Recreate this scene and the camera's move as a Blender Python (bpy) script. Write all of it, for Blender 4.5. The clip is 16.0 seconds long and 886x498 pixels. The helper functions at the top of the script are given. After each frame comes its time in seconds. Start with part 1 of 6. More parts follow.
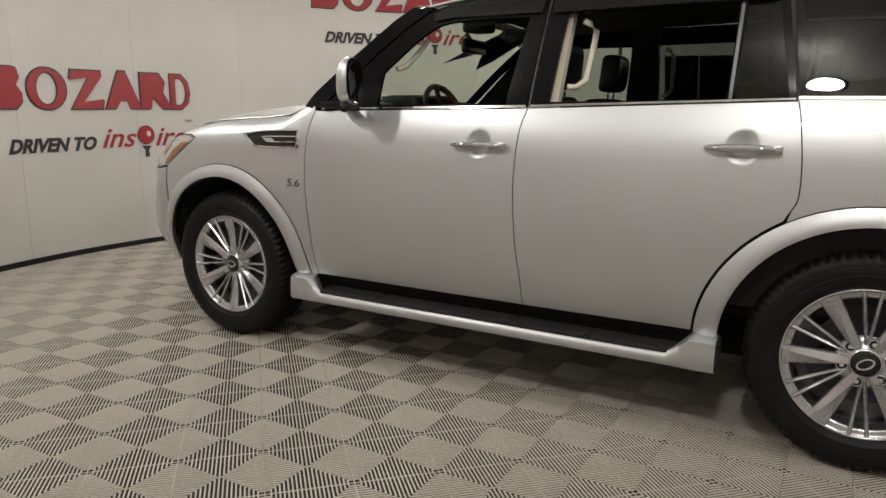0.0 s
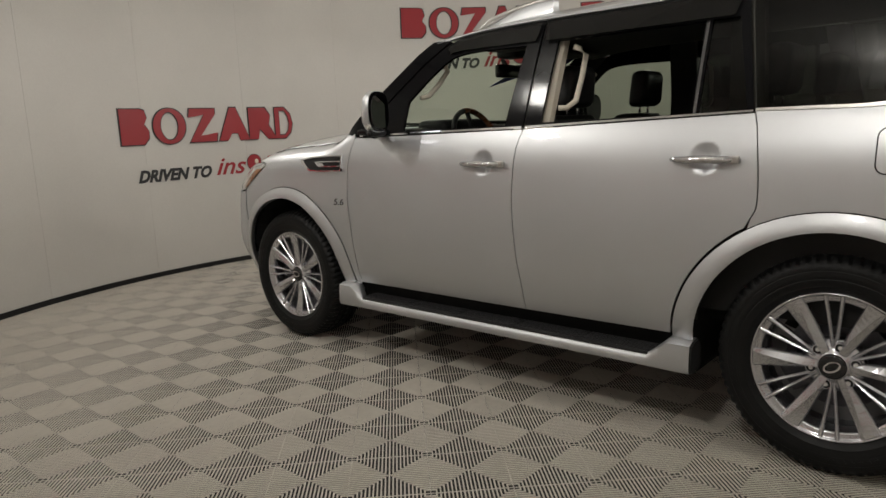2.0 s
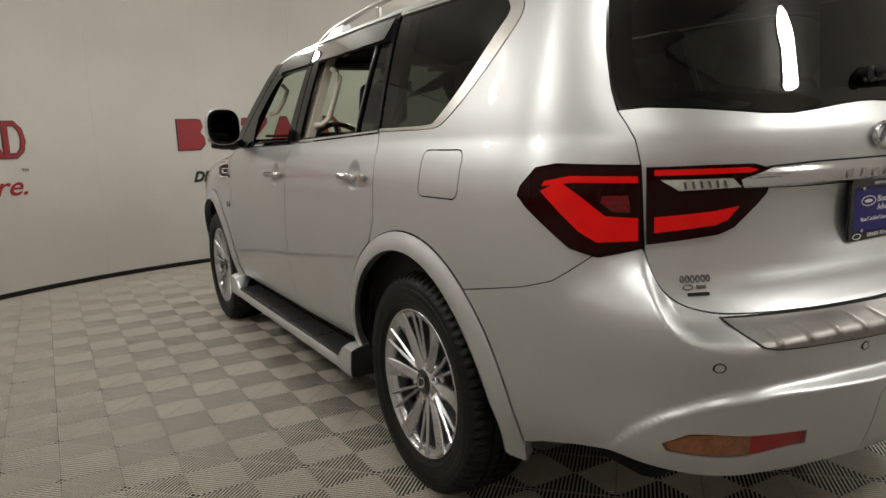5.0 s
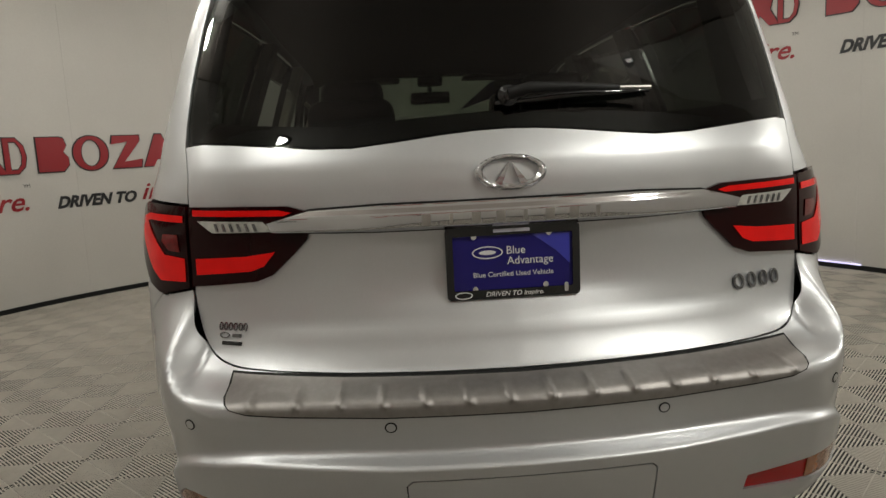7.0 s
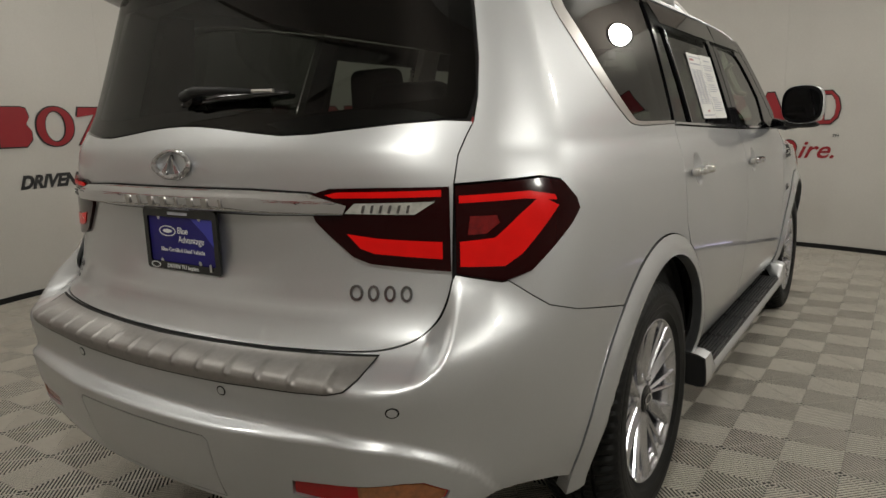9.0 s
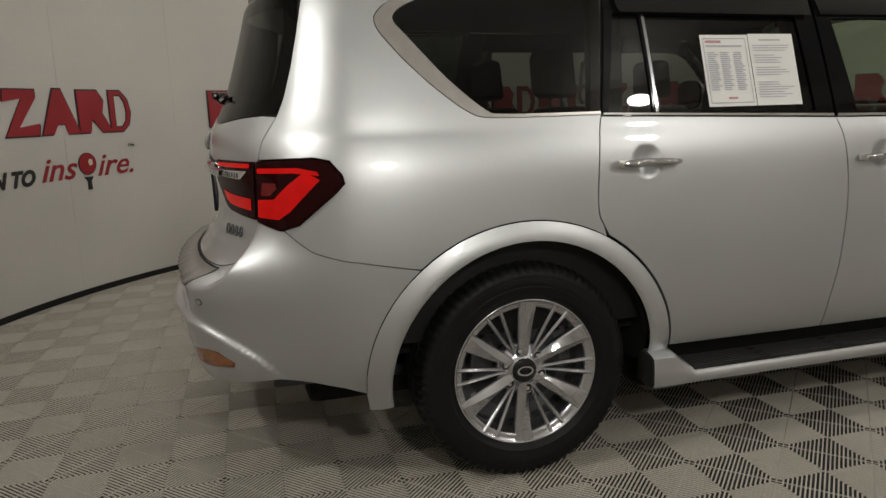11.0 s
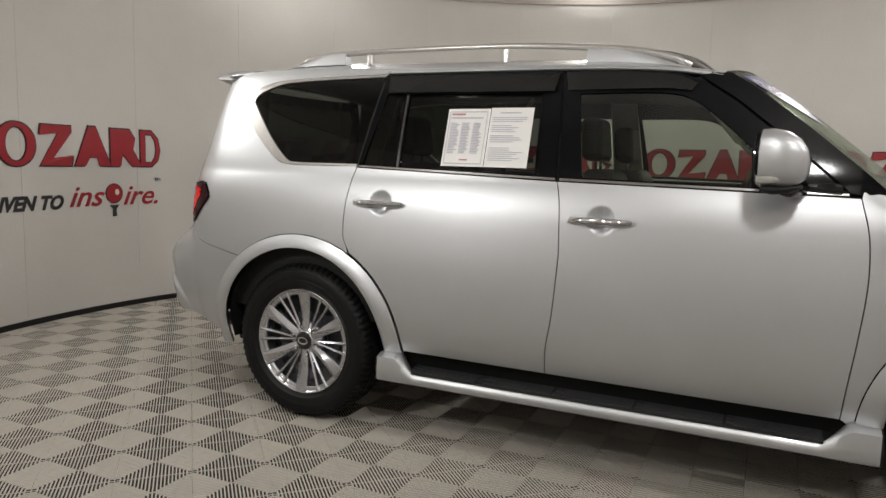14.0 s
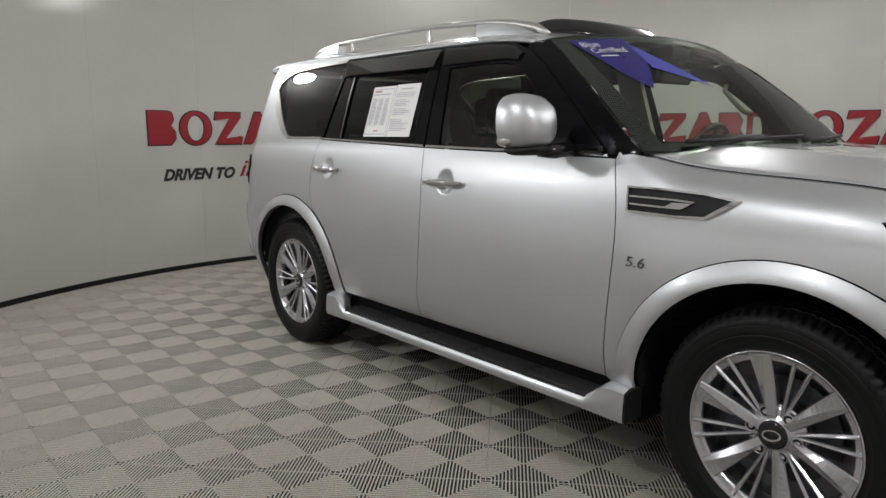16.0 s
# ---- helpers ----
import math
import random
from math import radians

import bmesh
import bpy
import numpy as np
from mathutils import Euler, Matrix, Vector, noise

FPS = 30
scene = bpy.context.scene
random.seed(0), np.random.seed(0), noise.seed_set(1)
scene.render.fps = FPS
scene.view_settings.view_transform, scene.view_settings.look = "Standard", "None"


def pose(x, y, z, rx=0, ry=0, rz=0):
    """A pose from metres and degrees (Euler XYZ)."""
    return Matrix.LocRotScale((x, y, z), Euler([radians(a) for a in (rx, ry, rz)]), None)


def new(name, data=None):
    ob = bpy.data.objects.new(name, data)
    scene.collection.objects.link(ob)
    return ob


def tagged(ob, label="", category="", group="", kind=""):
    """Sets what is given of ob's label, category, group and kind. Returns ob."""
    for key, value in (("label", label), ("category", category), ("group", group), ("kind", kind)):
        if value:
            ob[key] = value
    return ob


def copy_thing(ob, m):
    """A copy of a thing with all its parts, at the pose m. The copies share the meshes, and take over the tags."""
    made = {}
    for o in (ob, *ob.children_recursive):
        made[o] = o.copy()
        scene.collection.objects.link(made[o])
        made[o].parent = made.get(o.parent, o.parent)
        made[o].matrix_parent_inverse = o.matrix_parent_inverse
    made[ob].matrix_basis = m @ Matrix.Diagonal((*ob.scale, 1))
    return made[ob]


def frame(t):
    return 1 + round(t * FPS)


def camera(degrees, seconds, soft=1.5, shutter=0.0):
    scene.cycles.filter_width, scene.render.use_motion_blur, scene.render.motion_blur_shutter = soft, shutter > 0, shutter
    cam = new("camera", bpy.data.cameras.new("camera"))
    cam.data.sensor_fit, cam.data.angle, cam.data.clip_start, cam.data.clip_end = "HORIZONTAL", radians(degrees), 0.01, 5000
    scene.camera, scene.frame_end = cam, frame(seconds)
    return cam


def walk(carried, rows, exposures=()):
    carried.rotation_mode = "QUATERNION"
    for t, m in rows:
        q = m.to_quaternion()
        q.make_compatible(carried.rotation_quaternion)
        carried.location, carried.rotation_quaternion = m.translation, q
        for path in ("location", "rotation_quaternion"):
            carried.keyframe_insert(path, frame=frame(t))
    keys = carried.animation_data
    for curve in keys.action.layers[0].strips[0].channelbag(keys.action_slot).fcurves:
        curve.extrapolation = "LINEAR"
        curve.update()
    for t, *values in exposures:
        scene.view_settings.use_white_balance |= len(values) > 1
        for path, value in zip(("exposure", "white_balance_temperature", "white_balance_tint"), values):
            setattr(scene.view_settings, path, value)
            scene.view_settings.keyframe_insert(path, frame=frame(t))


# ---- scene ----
cam = camera(64.87, 16.0)
# seconds, x, y, z, yaw, pitch, roll
PATH = (
    (0, -1.382, 3.717, 1.287, -150.57, -11.55, 0.46),
    (0.5, -1.471, 3.602, 1.268, -145.93, -9.78, -0.62),
    (1, -1.595, 3.548, 1.279, -140.71, -9.71, -1.51),
    (1.5, -1.801, 3.658, 1.311, -140.73, -8.84, -1.11),
    (2, -2.061, 3.648, 1.318, -138.88, -10.12, -2.3),
    (2.5, -2.357, 3.543, 1.32, -135.48, -11.32, -3.28),
    (3, -2.61, 3.341, 1.293, -134.11, -9.12, -3.31),
    (3.2, -2.726, 3.265, 1.287, -134.81, -8.64, -2.98),
    (3.9, -3.105, 2.903, 1.293, -129.96, -8.8, -2.52),
    (4.6, -3.493, 2.415, 1.298, -123.72, -8.97, -2.06),
    (5.3, -3.825, 1.826, 1.304, -116.69, -9.13, -1.59),
    (5.5, -3.891, 1.64, 1.309, -114.4, -8.78, -0.77),
    (6, -4.058, 1.178, 1.33, -105.13, -9.46, -2.51),
    (6.5, -4.141, 0.724, 1.312, -98.11, -9.6, -1.27),
    (7, -4.172, 0.26, 1.322, -93.59, -8.56, -2.86),
    (7.5, -4.17, -0.212, 1.322, -82.88, -10.42, -1.65),
    (8, -4.083, -0.681, 1.326, -77.41, -10.13, -1.2),
    (8.2, -4.034, -0.858, 1.323, -72.77, -9.66, -1.22),
    (8.9, -3.806, -1.534, 1.338, -58.34, -10.1, -1.46),
    (9.6, -3.432, -2.202, 1.353, -43.15, -10.54, -1.69),
    (10.3, -2.966, -2.757, 1.368, -28.53, -10.98, -1.93),
    (10.5, -2.83, -2.896, 1.368, -25.33, -10.4, -1.51),
    (11, -2.457, -3.203, 1.361, -15.51, -11.48, -1.63),
    (11.5, -1.993, -3.514, 1.37, -11.2, -9.44, -1.21),
    (12, -1.492, -3.74, 1.389, -2.68, -10.48, -1.13),
    (12.5, -0.98, -3.876, 1.382, 2.92, -9.23, 0.69),
    (13, -0.439, -3.948, 1.355, 12.98, -8.03, 0.34),
    (13.5, 0.075, -3.98, 1.341, 16.52, -7.27, 0.89),
    (14, 0.587, -3.885, 1.348, 24.61, -7.03, 1.56),
    (14.5, 1.105, -3.761, 1.353, 32.66, -9.92, -1.26),
    (15, 1.608, -3.554, 1.352, 36.39, -9.14, -1.5),
    (15.5, 2.067, -3.352, 1.368, 42.9, -11.31, -0.42),
    (16, 2.459, -3.091, 1.353, 49.98, -9.44, -0.06),
)
EXPOSURES = [(0, 0.14, 6550, 7), (1, 0.08, 6550, 8), (2, -0.25, 6600, 8), (3, -0.1, 6550, 8), (5.5, -0.17, 6650, 6), (7, -0.28, 6650, 5), (8, -0.34, 6650, 5), (10.5, -0.50, 6600, 6), (12, -0.59, 6600, 6), (13, -0.27, 6450, 8), (13.5, -0.08, 6400, 9), (14.5, -0.07, 6350, 9), (15, -0.23, 6250, 9), (16, -0.18, 6050, 8)]
# lamps round the booth: angle, distance from its middle, height, tilt from straight down, watts
LAMPS = ((16, 3.95, 3.14, 56, 19), (61, 3.95, 3.38, 54, 19), (106, 3.95, 3.38, 54, 20), (151, 3.35, 3.14, 54, 9), (203, 4.10, 2.72, 68, 22),
         (244, 4.20, 2.25, 82, 21), (286, 3.95, 3.14, 56, 21), (331, 3.95, 3.14, 56, 19))
LAMP_GLOW = 50
UP_WATTS = 7
LAMP_COLOR = (1.0, 0.965, 0.92)
TILE, RIB_H, BAR, FLOOR_X, FLOOR_Y, FLOOR_TURN = 0.3048, 0.0038, 0.38, 0.066, -0.118, -0.4
RIBS = 21
# wall signs: angle of the left edge round the booth, height of the name's foot
LOW, HIGH = 1.245, 2.30
SIGNS = ((9, LOW), (52, LOW), (77, LOW), (101.5, LOW), (126, LOW), (160, LOW), (193, LOW), (301, HIGH), (328, HIGH))

walk(cam, [(t, pose(x, y, z, 90 + pitch, 0, yaw) @ pose(0, 0, 0, 0, 0, roll)) for t, x, y, z, yaw, pitch, roll in PATH],
     exposures=EXPOSURES)

# ---- light: a closed booth lit by round lamps under its ceiling ----
CX, CY, RWALL, HWALL = -0.148, 0.066, 4.42, 3.75   # the booth is a drum round the turntable
world = bpy.data.worlds.new("world")
scene.world = world
world.use_nodes = True
world.node_tree.nodes["Background"].inputs[0].default_value = (0.9, 0.93, 1.0, 1)
world.node_tree.nodes["Background"].inputs[1].default_value = 0.02


# ---- materials ----
def shader(name, color, rough=0.5, metal=0.0, coat=0.0, grain=0.0, grain_scale=40.0, bump=0.0, bump_scale=200.0, stain=0.0,
           stain_scale=2.0, flecks=0.0, emit=None, emit_strength=0.0, alpha_glass=0.0, coat_rough=0.03, spec=0.5):
    m = bpy.data.materials.new(name)
    m.use_nodes = True
    nt = m.node_tree
    b = nt.nodes["Principled BSDF"]
    b.inputs["Base Color"].default_value = (*color, 1)
    b.inputs["Roughness"].default_value = rough
    b.inputs["Metallic"].default_value = metal
    b.inputs["Coat Weight"].default_value = coat
    b.inputs["Coat Roughness"].default_value = coat_rough
    b.inputs["Specular IOR Level"].default_value = spec
    if emit:
        b.inputs["Emission Color"].default_value = (*emit, 1)
        b.inputs["Emission Strength"].default_value = emit_strength
    co = nt.nodes.new("ShaderNodeTexCoord")
    mixed = None
    for amount, scale, detail in ((grain, grain_scale, 6), (stain, stain_scale, 3), (flecks, 900.0, 0)):
        if not amount:
            continue
        n = nt.nodes.new("ShaderNodeTexNoise")
        n.inputs["Scale"].default_value = scale
        n.inputs["Detail"].default_value = detail
        nt.links.new(co.outputs["Object"], n.inputs["Vector"])
        r = nt.nodes.new("ShaderNodeMapRange")
        r.inputs[1].default_value, r.inputs[2].default_value = 0.3, 0.7
        r.inputs[3].default_value, r.inputs[4].default_value = 1 - amount, 1 + amount
        nt.links.new(n.outputs["Fac"], r.inputs[0])
        mul = nt.nodes.new("ShaderNodeVectorMath")
        mul.operation = "MULTIPLY"
        if mixed:
            nt.links.new(mixed, mul.inputs[0])
        else:
            mul.inputs[0].default_value = color
        nt.links.new(r.outputs[0], mul.inputs[1])
        mixed = mul.outputs[0]
        if amount == stain or (not stain and amount == grain):
            rr = nt.nodes.new("ShaderNodeMapRange")
            rr.inputs[1].default_value, rr.inputs[2].default_value = 0.3, 0.7
            rr.inputs[3].default_value, rr.inputs[4].default_value = max(rough - 0.3 * amount, 0), min(rough + 0.3 * amount, 1)
            nt.links.new(n.outputs["Fac"], rr.inputs[0])
            nt.links.new(rr.outputs[0], b.inputs["Roughness"])
    if mixed:
        nt.links.new(mixed, b.inputs["Base Color"])
    if bump:
        n = nt.nodes.new("ShaderNodeTexNoise")
        n.inputs["Scale"].default_value = bump_scale
        n.inputs["Detail"].default_value = 4
        nt.links.new(co.outputs["Object"], n.inputs["Vector"])
        bp = nt.nodes.new("ShaderNodeBump")
        bp.inputs["Strength"].default_value = bump
        bp.inputs["Distance"].default_value = 0.002
        nt.links.new(n.outputs["Fac"], bp.inputs["Height"])
        nt.links.new(bp.outputs[0], b.inputs["Normal"])
    return m


def glass_mat(name, tint, rough=0.0, most=0.70, least=0.05):
    """Thin tinted pane: what lies behind shows through the tint, with a clear reflection on it."""
    m = bpy.data.materials.new(name)
    m.use_nodes = True
    nt = m.node_tree
    nt.nodes.remove(nt.nodes["Principled BSDF"])
    tr = nt.nodes.new("ShaderNodeBsdfTransparent")
    tr.inputs[0].default_value = (*tint, 1)
    gl = nt.nodes.new("ShaderNodeBsdfGlossy")
    gl.inputs[0].default_value = (1, 1, 1, 1)
    gl.inputs["Roughness"].default_value = rough
    lw = nt.nodes.new("ShaderNodeLayerWeight")
    lw.inputs[0].default_value = 0.5
    pw = nt.nodes.new("ShaderNodeMath")
    pw.operation = "POWER"
    pw.inputs[1].default_value = 4.0
    nt.links.new(lw.outputs["Facing"], pw.inputs[0])
    fr = nt.nodes.new("ShaderNodeMapRange")
    fr.inputs[3].default_value, fr.inputs[4].default_value = least, most
    nt.links.new(pw.outputs[0], fr.inputs[0])
    mx = nt.nodes.new("ShaderNodeMixShader")
    nt.links.new(fr.outputs[0], mx.inputs[0])
    nt.links.new(tr.outputs[0], mx.inputs[1])
    nt.links.new(gl.outputs[0], mx.inputs[2])
    nt.links.new(mx.outputs[0], nt.nodes["Material Output"].inputs[0])
    return m


PAINT = shader("silver_paint", (0.59, 0.602, 0.62), 0.44, 0.88, coat=1.0, flecks=0.05, stain=0.02, coat_rough=0.02)
WALL_PAINT = shader("wall_paint", (0.59, 0.57, 0.535), 0.6, stain=0.04, stain_scale=1.2, grain=0.02, grain_scale=60, bump=0.08)
CORNICE = shader("cornice_paint", (0.40, 0.36, 0.33), 0.7, stain=0.05)
CEILING = shader("ceiling_paint", (0.66, 0.65, 0.63), 0.8, stain=0.08)
BASE_BLACK = shader("black_rubber", (0.010, 0.010, 0.010), 0.55, spec=0.3, grain=0.2)
RIB = shader("tile_plastic", (0.605, 0.567, 0.500), 0.55, spec=0.3, stain=0.06, stain_scale=1.0, grain=0.05, grain_scale=25, bump=0.1)
# near-black: the shade deep in the slots is put into this colour
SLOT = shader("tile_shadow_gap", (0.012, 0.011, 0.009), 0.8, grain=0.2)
SIGN_RED = shader("sign_red", (0.31, 0.012, 0.020), 0.35, stain=0.05)
WHITE_VINYL = shader("white_vinyl", (0.70, 0.62, 0.50), 0.4, stain=0.05)
SIGN_BLACK = shader("sign_black", (0.02, 0.02, 0.022), 0.4, grain=0.1)
LAMP = shader("lamp_glow", (1, 1, 1), 0.5, emit=LAMP_COLOR, emit_strength=LAMP_GLOW)
STRIP_GLOW = shader("strip_glow", (0.8, 0.8, 0.9), 0.5, emit=(0.62, 0.55, 1.0), emit_strength=1.6)
LAMP_RIM = shader("lamp_rim", (0.05, 0.05, 0.05), 0.5, 0.0, grain=0.1)


# ---- mesh helpers ----
def link_mesh(name, bm, mat, parent=None, smooth=False, label=""):
    me = bpy.data.meshes.new(name)
    bm.to_mesh(me)
    bm.free()
    for m in (mat if isinstance(mat, (list, tuple)) else [mat]):
        me.materials.append(m)
    if smooth:
        me.shade_smooth()
    ob = new(name, me)
    if parent is not None:
        ob.parent = parent
    if label:
        tagged(ob, label)
    return ob


def part(name, bm, mat, parent, label="", smooth=False):
    return link_mesh(name, bm, mat, parent, smooth, label)


def from_lists(verts, faces):
    bm = bmesh.new()
    vs = [bm.verts.new(v) for v in verts]
    for f in faces:
        try:
            bm.faces.new([vs[i] for i in f])
        except ValueError:
            pass
    return bm


def mesh_ob(name, verts, faces, mat, parent=None, smooth=False, label=""):
    me = bpy.data.meshes.new(name)
    me.from_pydata([tuple(v) for v in verts], [], faces)
    me.update()
    for m in (mat if isinstance(mat, (list, tuple)) else [mat]):
        me.materials.append(m)
    if smooth:
        me.shade_smooth()
    ob = new(name, me)
    if parent is not None:
        ob.parent = parent
    if label:
        tagged(ob, label)
    return ob


def box_bm(x0, x1, y0, y1, z0, z1, bevel=0.0, segs=2):
    bm = bmesh.new()
    bmesh.ops.create_cube(bm, size=1)
    for v in bm.verts:
        v.co = ((x0 + x1) / 2 + v.co.x * (x1 - x0), (y0 + y1) / 2 + v.co.y * (y1 - y0), (z0 + z1) / 2 + v.co.z * (z1 - z0))
    if bevel:
        bmesh.ops.bevel(bm, geom=bm.edges[:], offset=bevel, segments=segs, profile=0.6, affect="EDGES")
    return bm


def lathe(profile, n=48, axis="y", centre=(0, 0, 0)):
    """A turned form: profile rows are (distance along the axis, radius)."""
    verts, faces = [], []
    for a, r in profile:
        for k in range(n):
            c, s = r * math.cos(2 * math.pi * k / n), r * math.sin(2 * math.pi * k / n)
            p = {"y": (c, a, s), "z": (c, s, a), "x": (a, c, s)}[axis]
            verts.append((p[0] + centre[0], p[1] + centre[1], p[2] + centre[2]))
    for i in range(len(profile) - 1):
        for k in range(n):
            k2 = (k + 1) % n
            faces.append((i * n + k, i * n + k2, (i + 1) * n + k2, (i + 1) * n + k))
    bm = from_lists(verts, faces)
    bmesh.ops.remove_doubles(bm, verts=bm.verts, dist=1e-6)
    bmesh.ops.recalc_face_normals(bm, faces=bm.faces)
    return bm


def tube(points, radius, n=10, closed_ends=True):
    """A bent round bar through points."""
    verts, faces = [], []
    pts = [Vector(p) for p in points]
    for i, p in enumerate(pts):
        d = (pts[min(i + 1, len(pts) - 1)] - pts[max(i - 1, 0)]).normalized()
        up = Vector((0, 0, 1)) if abs(d.z) < 0.9 else Vector((1, 0, 0))
        a = d.cross(up).normalized()
        b = d.cross(a)
        r = radius[i] if isinstance(radius, (list, tuple)) else radius
        for k in range(n):
            verts.append(p + a * r * math.cos(2 * math.pi * k / n) + b * r * math.sin(2 * math.pi * k / n))
    for i in range(len(pts) - 1):
        for k in range(n):
            k2 = (k + 1) % n
            faces.append((i * n + k, i * n + k2, (i + 1) * n + k2, (i + 1) * n + k))
    if closed_ends:
        faces.append(tuple(range(n))[::-1])
        faces.append(tuple(range((len(pts) - 1) * n, len(pts) * n)))
    bm = from_lists(verts, faces)
    bmesh.ops.recalc_face_normals(bm, faces=bm.faces)
    return bm


def text_mesh(body, size, depth=0.0, shear=0.0, bold=0.0):
    """The built-in font as vertices and faces, set flat with its left foot at the origin."""
    cu = bpy.data.curves.new("lettering", "FONT")
    cu.body, cu.size, cu.shear = body, size, shear
    cu.extrude, cu.offset = depth, bold
    cu.resolution_u = 3
    ob = bpy.data.objects.new("lettering", cu)
    scene.collection.objects.link(ob)
    me = bpy.data.meshes.new_from_object(ob.evaluated_get(bpy.context.evaluated_depsgraph_get()))
    verts = [tuple(v.co) for v in me.vertices]
    faces = [tuple(p.vertices) for p in me.polygons]
    bpy.data.objects.remove(ob)
    bpy.data.curves.remove(cu)
    bpy.data.meshes.remove(me)
    x0, x1 = min(v[0] for v in verts), max(v[0] for v in verts)
    return [(v[0] - x0, v[1], v[2]) for v in verts], faces, x1 - x0


# ---- the booth: curved wall, ceiling, lamps ----
def drum(name, r0, r1, z0, z1, mat, n=180, parent=None):
    verts, faces = [], []
    for k in range(n):
        c, s = math.cos(2 * math.pi * k / n), math.sin(2 * math.pi * k / n)
        for r, z in ((r0, z0), (r0, z1), (r1, z1), (r1, z0)):
            verts.append((CX + r * c, CY + r * s, z))
    for k in range(n):
        a, b = 4 * k, 4 * ((k + 1) % n)
        for i in range(4):
            j = (i + 1) % 4
            faces.append((a + i, b + i, b + j, a + j))
    return mesh_ob(name, verts, faces, mat, parent, smooth=False)


wall = drum("wall_round", RWALL, RWALL + 0.08, -0.02, HWALL, WALL_PAINT)
wall.data.shade_smooth()
wall.data.set_sharp_from_angle(angle=radians(40))
tagged(wall, "curved cream painted booth wall with a satin finish", "wall", kind="structure")
tagged(drum("baseboard", RWALL - 0.012, RWALL - 0.001, 0.0, 0.045, BASE_BLACK), "thin black skirting strip at the foot of the wall",
                  "baseboard", kind="structure")
tagged(drum("trim", RWALL - 0.030, RWALL - 0.001, 3.185, HWALL - 0.002, CORNICE), "grey-brown trim band along the top of the wall", "trim", kind="structure")
# unseen ceiling, added and kept pale so lamp light bounces down
bm = bmesh.new()
bmesh.ops.create_cone(bm, cap_ends=True, segments=128, radius1=RWALL + 0.08, radius2=RWALL + 0.08, depth=0.06)
bmesh.ops.translate(bm, verts=bm.verts, vec=(CX, CY, HWALL + 0.031))
tagged(link_mesh("ceiling", bm, CEILING), "plain ceiling, unseen, added pale to bounce lamp light", "ceiling", kind="structure")


def light_strip(a0, a1):
    """A thin violet-white light line lying on the skirting."""
    n = 40
    vs, fs = [], []
    for k in range(n + 1):
        a = radians(a0 + (a1 - a0) * k / n)
        for r, z in ((RWALL - 0.004, 0.0455), (RWALL - 0.020, 0.0455), (RWALL - 0.020, 0.055), (RWALL - 0.004, 0.055)):
            vs.append((CX + r * math.cos(a), CY + r * math.sin(a), z))
    for k in range(n):
        fs += [(4 * k + i, 4 * k + 4 + i, 4 * k + 4 + (i + 1) % 4, 4 * k + (i + 1) % 4) for i in range(4)]
    fs += [(0, 1, 2, 3), (4 * n + 3, 4 * n + 2, 4 * n + 1, 4 * n)]
    ob = new("light_strip")
    mesh_ob("tube", vs, fs, STRIP_GLOW, ob, label="violet-white glowing tube")
    return tagged(ob, "thin violet-white light strip lying on the skirting", "light strip")


light_strip(296, 334)


def on_wall(along, up, out, at):
    """A point on the wall's face: metres along it to the right of the angle at, height, and metres in front of it."""
    a = radians(at) - along / RWALL
    r = RWALL - out
    return (CX + r * math.cos(a), CY + r * math.sin(a), up)


# faint upright joints between the wall's sheets
for k in range(26):
    a = 360 / 26 * k + 6
    vs, fs = [], []
    for z in (0.05, 3.18):
        for s, o in ((-0.004, 0.0005), (-0.0015, 0.0025), (0.0015, 0.0025), (0.004, 0.0005)):
            vs.append(on_wall(s, z, o, a))
    fs = [(i, i + 1, i + 5, i + 4) for i in range(3)]
    mesh_ob("joint_strip", vs, fs, WALL_PAINT, wall)


def ceiling_lamp():
    lamp = new("round_lamp")
    prof = [(0.0, 0.001), (0.0, 0.135)]
    part("diffuser", lathe(prof, 40, "z"), LAMP, lamp, "glowing white diffuser")
    part("rim", lathe([(0.02, 0.136), (-0.02, 0.138), (-0.025, 0.15), (0.05, 0.152), (0.055, 0.136), (0.02, 0.136)], 40, "z"), LAMP_RIM, lamp)
    part("stem", lathe([(0.04, 0.03), (0.22, 0.03)], 12, "z"), LAMP_RIM, lamp)
    return tagged(lamp, "round white booth lamp hung under the ceiling", "lamp", group="lamps round the ceiling")


first = ceiling_lamp()
for k, (angle, r, lamp_z, lean, watts) in enumerate(LAMPS):
    a = radians(angle)
    tilt = pose(CX + r * math.cos(a), CY + r * math.sin(a), lamp_z, 0, 0, angle) @ pose(0, 0, 0, 0, lean, 0)
    ob = first if k == 0 else copy_thing(first, tilt)
    ob.matrix_basis = tilt
    la = bpy.data.lights.new("lamp_light", "AREA")
    la.shape, la.size, la.energy, la.color = "DISK", 0.27, watts, LAMP_COLOR
    lo = new("lamp_light", la)
    lo.matrix_world = tilt @ pose(0, 0, -0.006)
    if lamp_z > 2.5:      # added fill over each high lamp, facing up to soften light off the ceiling
        lb = bpy.data.lights.new("lamp_back_light", "AREA")
        lb.shape, lb.size, lb.energy, lb.color = "DISK", 0.26, UP_WATTS, LAMP_COLOR
        new("lamp_back_light", lb).matrix_world = pose(CX + (r - 0.25) * math.cos(a), CY + (r - 0.25) * math.sin(a), lamp_z + 0.12, 180, 0, 0)

